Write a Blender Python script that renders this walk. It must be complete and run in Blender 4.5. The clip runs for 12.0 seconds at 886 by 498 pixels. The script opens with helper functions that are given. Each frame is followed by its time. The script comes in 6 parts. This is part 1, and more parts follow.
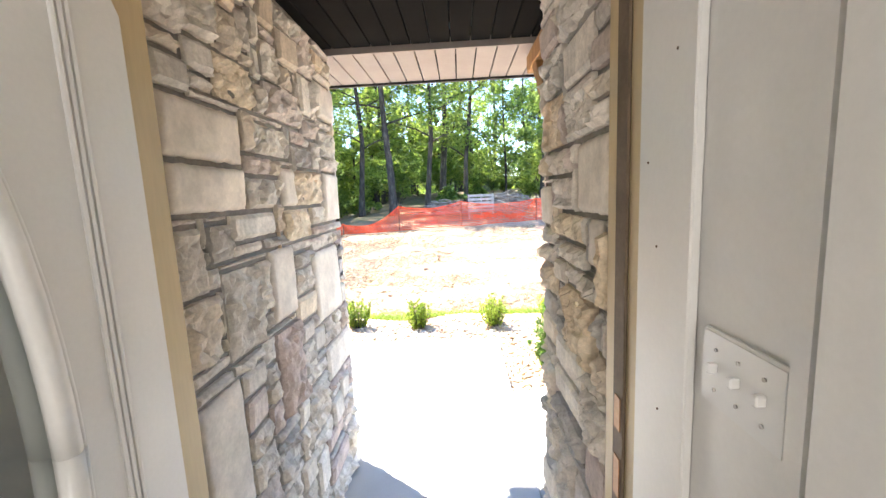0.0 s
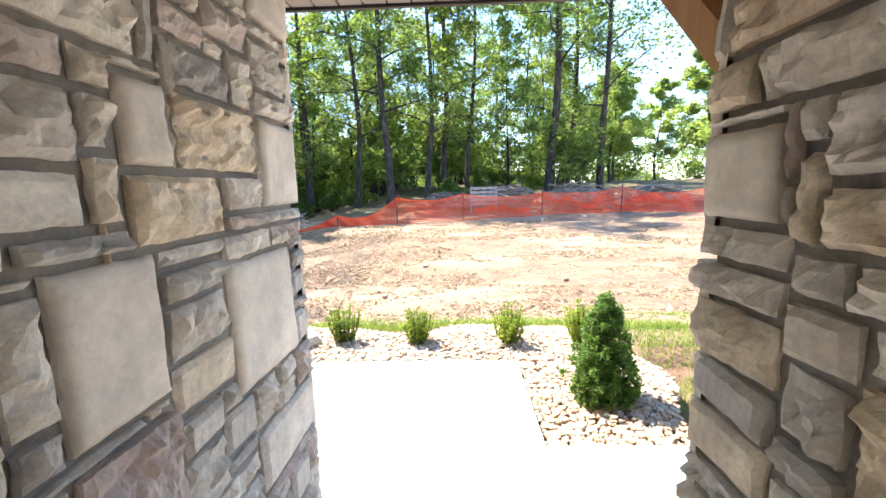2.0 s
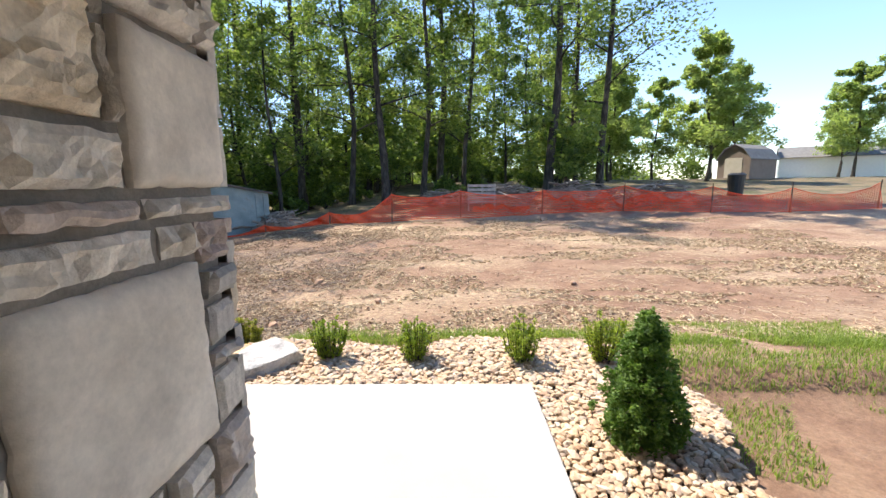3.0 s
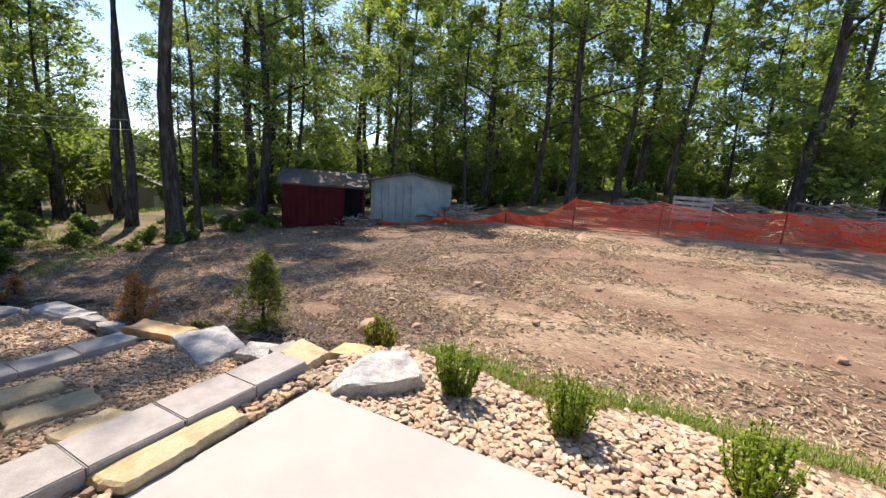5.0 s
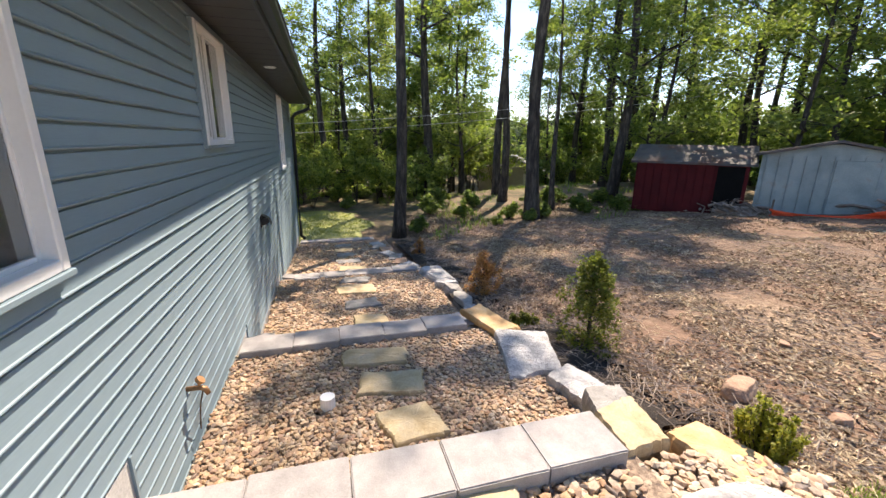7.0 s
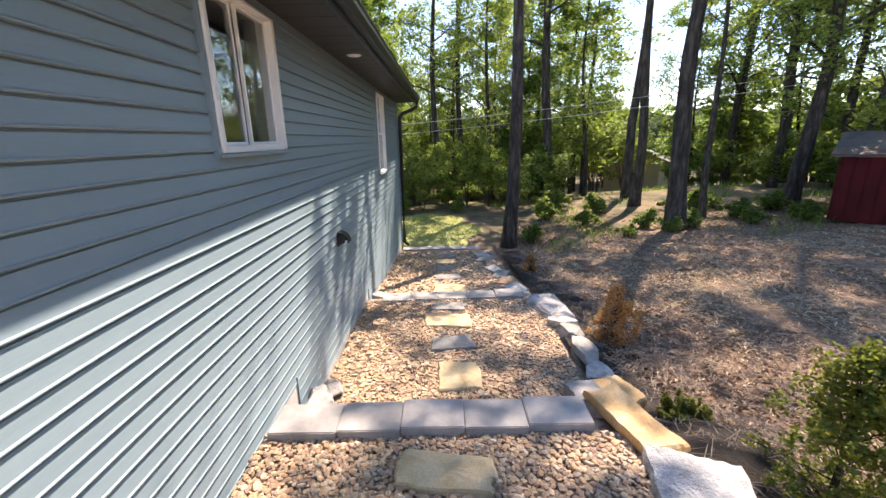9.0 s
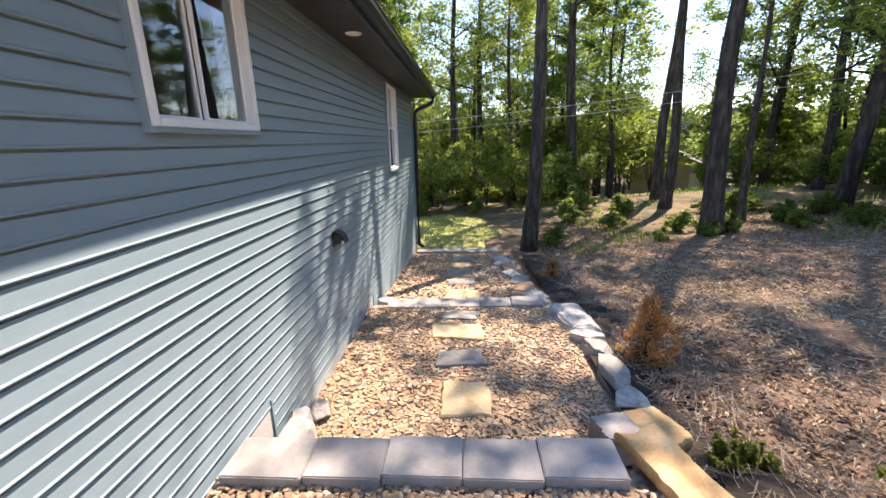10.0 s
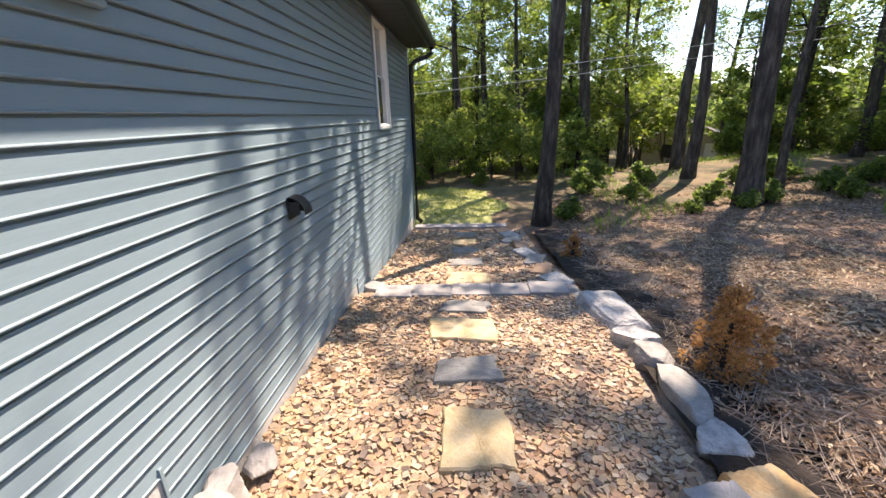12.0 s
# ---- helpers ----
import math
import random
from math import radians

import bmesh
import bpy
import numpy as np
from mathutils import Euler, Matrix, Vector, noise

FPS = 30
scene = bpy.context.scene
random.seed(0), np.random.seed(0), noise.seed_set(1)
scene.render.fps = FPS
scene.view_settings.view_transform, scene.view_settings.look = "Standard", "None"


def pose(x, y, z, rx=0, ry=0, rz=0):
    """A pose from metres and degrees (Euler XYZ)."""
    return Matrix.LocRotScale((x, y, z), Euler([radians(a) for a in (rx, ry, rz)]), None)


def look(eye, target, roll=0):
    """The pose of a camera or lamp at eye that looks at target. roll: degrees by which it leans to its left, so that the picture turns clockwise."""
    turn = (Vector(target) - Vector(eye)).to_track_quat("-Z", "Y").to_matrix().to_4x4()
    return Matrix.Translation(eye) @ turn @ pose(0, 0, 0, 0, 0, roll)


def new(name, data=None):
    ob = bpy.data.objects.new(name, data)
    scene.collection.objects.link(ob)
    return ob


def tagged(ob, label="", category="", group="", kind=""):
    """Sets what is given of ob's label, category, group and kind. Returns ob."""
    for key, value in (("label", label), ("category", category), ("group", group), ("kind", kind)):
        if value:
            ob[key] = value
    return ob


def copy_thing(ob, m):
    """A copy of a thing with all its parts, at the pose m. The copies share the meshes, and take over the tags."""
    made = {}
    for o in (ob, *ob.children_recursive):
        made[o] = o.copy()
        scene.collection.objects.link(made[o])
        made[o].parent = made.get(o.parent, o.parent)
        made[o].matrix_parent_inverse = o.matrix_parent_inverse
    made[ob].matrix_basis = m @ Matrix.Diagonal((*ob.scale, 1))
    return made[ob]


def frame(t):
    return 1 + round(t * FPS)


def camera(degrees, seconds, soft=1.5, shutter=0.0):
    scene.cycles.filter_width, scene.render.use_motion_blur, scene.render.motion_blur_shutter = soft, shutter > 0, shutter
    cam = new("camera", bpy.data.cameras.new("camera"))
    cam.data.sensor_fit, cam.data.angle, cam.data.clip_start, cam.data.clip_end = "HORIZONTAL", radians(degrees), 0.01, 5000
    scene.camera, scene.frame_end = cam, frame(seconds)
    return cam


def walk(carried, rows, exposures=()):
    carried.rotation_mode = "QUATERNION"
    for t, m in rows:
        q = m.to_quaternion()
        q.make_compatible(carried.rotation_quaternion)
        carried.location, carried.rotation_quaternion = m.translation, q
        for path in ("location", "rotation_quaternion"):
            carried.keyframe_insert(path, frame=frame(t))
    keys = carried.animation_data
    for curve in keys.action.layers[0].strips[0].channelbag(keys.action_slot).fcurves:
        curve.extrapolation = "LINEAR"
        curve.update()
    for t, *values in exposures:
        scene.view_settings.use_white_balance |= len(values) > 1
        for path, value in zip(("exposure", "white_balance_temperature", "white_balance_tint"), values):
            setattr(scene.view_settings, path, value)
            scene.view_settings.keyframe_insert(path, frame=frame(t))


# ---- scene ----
cam = camera(95.5, 12.0)
PATH = [
    (0, (0.29, 0.79, 1.712), (0.201, 2.769, 1.437), -2.6),
    (0.5, (0.264, 0.98, 1.681), (0.112, 2.955, 1.405), -2.5),
    (1, (0.226, 1.244, 1.684), (0.08, 3.219, 1.404), -2.1),
    (1.5, (0.191, 1.471, 1.654), (0.076, 3.446, 1.359), -1.7),
    (2, (0.152, 1.732, 1.634), (0.075, 3.707, 1.328), -1.4),
    (2.5, (0.098, 1.989, 1.604), (0.057, 3.964, 1.293), -1.3),
    (2.7, (0.082, 2.127, 1.595), (0.045, 4.101, 1.279), -1.1),
    (4.3, (0.039, 2.932, 1.555), (-0.366, 4.868, 1.255), 2.5),
    (4.5, (0.031, 3.045, 1.547), (-0.484, 4.954, 1.244), 3.1),
    (5, (-0.031, 3.33, 1.543), (-0.908, 5.095, 1.207), 4.1),
    (5.5, (-0.172, 3.537, 1.568), (-1.493, 4.998, 1.222), 4.0),
    (6, (-0.3, 3.747, 1.607), (-1.929, 4.849, 1.246), 3.3),
    (6.5, (-0.553, 3.943, 1.596), (-2.327, 4.756, 1.156), 2.1),
    (7, (-0.831, 4.086, 1.604), (-2.686, 4.623, 1.082), 0.9),
    (7.2, (-0.959, 4.141, 1.597), (-2.833, 4.585, 1.058), 0.5),
    (8.8, (-2.075, 4.453, 1.618), (-4.0, 4.45, 1.074), -1.2),
    (9, (-2.209, 4.453, 1.594), (-4.138, 4.436, 1.065), -1.1),
    (9.5, (-2.485, 4.529, 1.534), (-4.415, 4.452, 1.015), -1.0),
    (10, (-2.756, 4.593, 1.443), (-4.685, 4.47, 0.928), -1.2),
    (10.5, (-3.011, 4.629, 1.284), (-4.934, 4.477, 0.757), -1.2),
    (11, (-3.279, 4.627, 1.196), (-5.192, 4.453, 0.642), -1.3),
    (11.5, (-3.58, 4.575, 1.119), (-5.484, 4.405, 0.531), -1.4),
    (12, (-3.914, 4.532, 1.101), (-5.809, 4.399, 0.474), -1.6),
]
EXPOSE = ((0.0, 3.15, 6550, 11), (1.0, 3.05, 6550, 11), (1.5, 2.8, 6550, 11), (2.0, 2.42, 6600, 11), (2.7, 1.65, 6700, 12), (4.3, 1.07, 7000, 17), (7.0, 1.36, 7350, 18), (9.0, 1.74, 7450, 21), (12.0, 1.66, 7450, 21))
walk(cam, [(t, look(eye, target, roll)) for t, eye, target, roll in PATH], EXPOSE)

# ---------- world, sun ----------
SUN = Vector((-0.55, 0.405, 1.0)).normalized()
world = bpy.data.worlds.new("sky")
scene.world = world
world.use_nodes = True
wn = world.node_tree
sky = wn.nodes.new("ShaderNodeTexSky")
sky.sky_type, sky.sun_disc = "NISHITA", False
sky.sun_elevation = math.asin(SUN.z)
sky.sun_rotation = math.atan2(SUN.x, SUN.y)
sky.air_density, sky.dust_density, sky.ozone_density = 1.0, 0.0, 4.5
wn.links.new(sky.outputs[0], wn.nodes["Background"].inputs[0])
wn.nodes["Background"].inputs[1].default_value = 0.135
sun = new("sun", bpy.data.lights.new("sun", "SUN"))
sun.data.energy, sun.data.angle, sun.data.color = 4.1, radians(0.55), (1.0, 0.92, 0.8)
sun.matrix_world = look(SUN * 50, (0, 0, 0))

# unseen area lamp added at the hall's end to brighten the entry
hall_fill = new("hall_fill_light", bpy.data.lights.new("hall_fill_light", "AREA"))
hall_fill.data.shape, hall_fill.data.size, hall_fill.data.size_y = "RECTANGLE", 0.92, 1.8
hall_fill.data.energy, hall_fill.data.color = 5.5, (1.0, 0.96, 0.9)
hall_fill.matrix_world = look((0.115, -1.93, 1.4), (0.115, 3.0, 1.3))


# ---------- materials ----------
def ramp_of(nt, stops, fac):
    r = nt.nodes.new("ShaderNodeValToRGB")
    el = r.color_ramp.elements
    while len(el) < len(stops):
        el.new(0.5)
    for e, (p, c) in zip(el, stops):
        e.position, e.color = p, (*c, 1)
    nt.links.new(fac, r.inputs[0])
    return r.outputs[0]


def noise_of(nt, scale, detail=4, rough=0.6, stretch=(1, 1, 1), space="Object"):
    tc = nt.nodes.new("ShaderNodeTexCoord")
    mp = nt.nodes.new("ShaderNodeMapping")
    mp.inputs["Scale"].default_value = stretch
    nz = nt.nodes.new("ShaderNodeTexNoise")
    nz.inputs["Scale"].default_value, nz.inputs["Detail"].default_value, nz.inputs["Roughness"].default_value = scale, detail, rough
    nt.links.new(tc.outputs[space], mp.inputs[0])
    nt.links.new(mp.outputs[0], nz.inputs[0])
    return nz.outputs[0]


def mixed(nt, fac, a, b, mode="MIX"):
    m = nt.nodes.new("ShaderNodeMix")
    m.data_type, m.blend_type = "RGBA", mode
    for sock, v in ((m.inputs[0], fac), (m.inputs[6], a), (m.inputs[7], b)):
        if isinstance(v, (int, float)):
            sock.default_value = v
        elif isinstance(v, tuple):
            sock.default_value = (*v, 1)
        else:
            nt.links.new(v, sock)
    return m.outputs[2]


def mat(name, stops, scale=8, fine=60, rough=0.7, bump=0.3, dist=0.01, vary="", vstops=(), vamount=0.7, metal=0.0, stretch=(1, 1, 1), fine_amt=0.35, spec=0.5, space="Object", bumpscale=None):
    """A procedural surface: broad noise through a colour ramp, fine grain over it, relief, and variation by object or by island."""
    m = bpy.data.materials.new(name)
    m.use_nodes = True
    nt = m.node_tree
    b = nt.nodes["Principled BSDF"]
    col = ramp_of(nt, stops, noise_of(nt, scale, 5, 0.6, stretch, space))
    if vary:
        src = nt.nodes.new("ShaderNodeObjectInfo").outputs["Random"] if vary == "object" else nt.nodes.new("ShaderNodeNewGeometry").outputs["Random Per Island"]
        col = mixed(nt, vamount, col, ramp_of(nt, vstops, src))
        # let the broad noise show through the variation
        col = mixed(nt, 0.45, col, ramp_of(nt, ((0.3, (0.45, 0.45, 0.45)), (0.7, (1.25, 1.25, 1.25))), noise_of(nt, scale * 2.1, 6, 0.65, stretch, space)), "MULTIPLY")
    grain = noise_of(nt, fine, 3, 0.7, stretch, space)
    col = mixed(nt, fine_amt, col, ramp_of(nt, ((0.3, (0.5, 0.5, 0.5)), (0.7, (1.3, 1.3, 1.3))), grain), "MULTIPLY")
    nt.links.new(col, b.inputs["Base Color"])
    b.inputs["Roughness"].default_value, b.inputs["Metallic"].default_value = rough, metal
    b.inputs["Specular IOR Level"].default_value = spec
    bp = nt.nodes.new("ShaderNodeBump")
    bp.inputs["Strength"].default_value, bp.inputs["Distance"].default_value = bump, dist
    nt.links.new(noise_of(nt, bumpscale or fine * 0.5, 5, 0.65, stretch, space), bp.inputs["Height"])
    nt.links.new(bp.outputs[0], b.inputs["Normal"])
    return m


def leaf_mat(name, dark, light, trans=0.55):
    m = bpy.data.materials.new(name)
    m.use_nodes = True
    nt = m.node_tree
    b = nt.nodes["Principled BSDF"]
    geo = nt.nodes.new("ShaderNodeNewGeometry")
    info = nt.nodes.new("ShaderNodeObjectInfo")
    col = ramp_of(nt, ((0.0, dark), (1.0, light)), geo.outputs["Random Per Island"])
    tone = ramp_of(nt, ((0.0, (0.72, 0.8, 0.7)), (1.0, (1.2, 1.12, 1.0))), info.outputs["Random"])
    col = mixed(nt, 1.0, col, tone, "MULTIPLY")
    nt.links.new(col, b.inputs["Base Color"])
    b.inputs["Roughness"].default_value = 0.55
    b.inputs["Specular IOR Level"].default_value = 0.3
    tr = nt.nodes.new("ShaderNodeBsdfTranslucent")
    nt.links.new(mixed(nt, 1.0, col, (2.2, 2.3, 1.35), "MULTIPLY"), tr.inputs[0])
    mx = nt.nodes.new("ShaderNodeMixShader")
    mx.inputs[0].default_value = trans
    nt.links.new(b.outputs[0], mx.inputs[1])
    nt.links.new(tr.outputs[0], mx.inputs[2])
    nt.links.new(mx.outputs[0], nt.nodes["Material Output"].inputs[0])
    return m


def glass_mat(name, tint=(0.9, 0.95, 0.95)):
    m = bpy.data.materials.new(name)
    m.use_nodes = True
    b = m.node_tree.nodes["Principled BSDF"]
    b.inputs["Base Color"].default_value = (*tint, 1)
    b.inputs["Transmission Weight"].default_value = 1.0
    b.inputs["Roughness"].default_value = 0.0
    b.inputs["IOR"].default_value = 1.5
    return m


def ground_mat():
    m = bpy.data.materials.new("bare_soil_with_straw")
    m.use_nodes = True
    nt = m.node_tree
    b = nt.nodes["Principled BSDF"]
    soil = ramp_of(nt, ((0.3, (0.12, 0.066, 0.041)), (0.5, (0.23, 0.138, 0.09)), (0.72, (0.33, 0.225, 0.15))), noise_of(nt, 1.6, 9, 0.75))
    straw = ramp_of(nt, ((0.4, (0.17, 0.1, 0.065)), (0.6, (0.56, 0.44, 0.29))), noise_of(nt, 9, 6, 0.75, (1, 3.2, 1)))
    patch = ramp_of(nt, ((0.46, (0, 0, 0)), (0.62, (1, 1, 1))), noise_of(nt, 0.33, 5, 0.6, (0.55, 1.3, 1)))
    col = mixed(nt, patch, soil, straw)
    # darker leaf litter under the near trees
    tcl = nt.nodes.new("ShaderNodeTexCoord")
    sepl = nt.nodes.new("ShaderNodeSeparateXYZ")
    nt.links.new(tcl.outputs["Object"], sepl.inputs[0])
    addl = nt.nodes.new("ShaderNodeMath")
    addl.operation = "MULTIPLY_ADD"
    nt.links.new(noise_of(nt, 0.6, 6, 0.7), addl.inputs[0])
    addl.inputs[1].default_value = 7.0
    nt.links.new(sepl.outputs[0], addl.inputs[2])
    lit = nt.nodes.new("ShaderNodeMapRange")
    lit.inputs[1].default_value, lit.inputs[2].default_value, lit.inputs[4].default_value = 0.5, -2.5, 0.85
    nt.links.new(addl.outputs[0], lit.inputs[0])
    litter = ramp_of(nt, ((0.35, (0.075, 0.045, 0.03)), (0.52, (0.16, 0.1, 0.068)), (0.68, (0.34, 0.24, 0.165))), noise_of(nt, 4.5, 8, 0.75, (1, 1.8, 1)))
    col = mixed(nt, lit.outputs[0], col, litter)
    # the woods' floor: dark litter and green undergrowth
    tc = nt.nodes.new("ShaderNodeTexCoord")
    sep = nt.nodes.new("ShaderNodeSeparateXYZ")
    nt.links.new(tc.outputs["Object"], sep.inputs[0])
    add = nt.nodes.new("ShaderNodeMath")
    add.operation = "MULTIPLY_ADD"
    nt.links.new(noise_of(nt, 0.25, 4), add.inputs[0])
    add.inputs[1].default_value = 7.0
    nt.links.new(sep.outputs[1], add.inputs[2])
    far = nt.nodes.new("ShaderNodeMapRange")
    far.inputs[1].default_value, far.inputs[2].default_value = 22.5, 25.0
    nt.links.new(add.outputs[0], far.inputs[0])
    addx = nt.nodes.new("ShaderNodeMath")
    addx.operation = "MULTIPLY_ADD"
    nt.links.new(noise_of(nt, 0.3, 4), addx.inputs[0])
    addx.inputs[1].default_value = -6.0
    nt.links.new(sep.outputs[0], addx.inputs[2])
    left = nt.nodes.new("ShaderNodeMapRange")
    left.inputs[1].default_value, left.inputs[2].default_value = -14.5, -19.0
    nt.links.new(addx.outputs[0], left.inputs[0])
    mx = nt.nodes.new("ShaderNodeMath")
    mx.operation = "MAXIMUM"
    nt.links.new(far.outputs[0], mx.inputs[0])
    nt.links.new(left.outputs[0], mx.inputs[1])
    wood = ramp_of(nt, ((0.33, (0.045, 0.06, 0.022)), (0.46, (0.1, 0.085, 0.045)), (0.56, (0.2, 0.14, 0.085)), (0.7, (0.11, 0.15, 0.045))), noise_of(nt, 0.7, 7, 0.7))
    col = mixed(nt, mx.outputs[0], col, wood)
    col = mixed(nt, 0.5, col, ramp_of(nt, ((0.35, (0.55, 0.55, 0.55)), (0.65, (1.3, 1.3, 1.3))), noise_of(nt, 30, 5, 0.75)), "MULTIPLY")
    nt.links.new(col, b.inputs["Base Color"])
    b.inputs["Roughness"].default_value = 0.95
    bp = nt.nodes.new("ShaderNodeBump")
    bp.inputs["Strength"].default_value, bp.inputs["Distance"].default_value = 0.7, 0.06
    nt.links.new(noise_of(nt, 7, 9, 0.75), bp.inputs["Height"])
    nt.links.new(bp.outputs[0], b.inputs["Normal"])
    return m


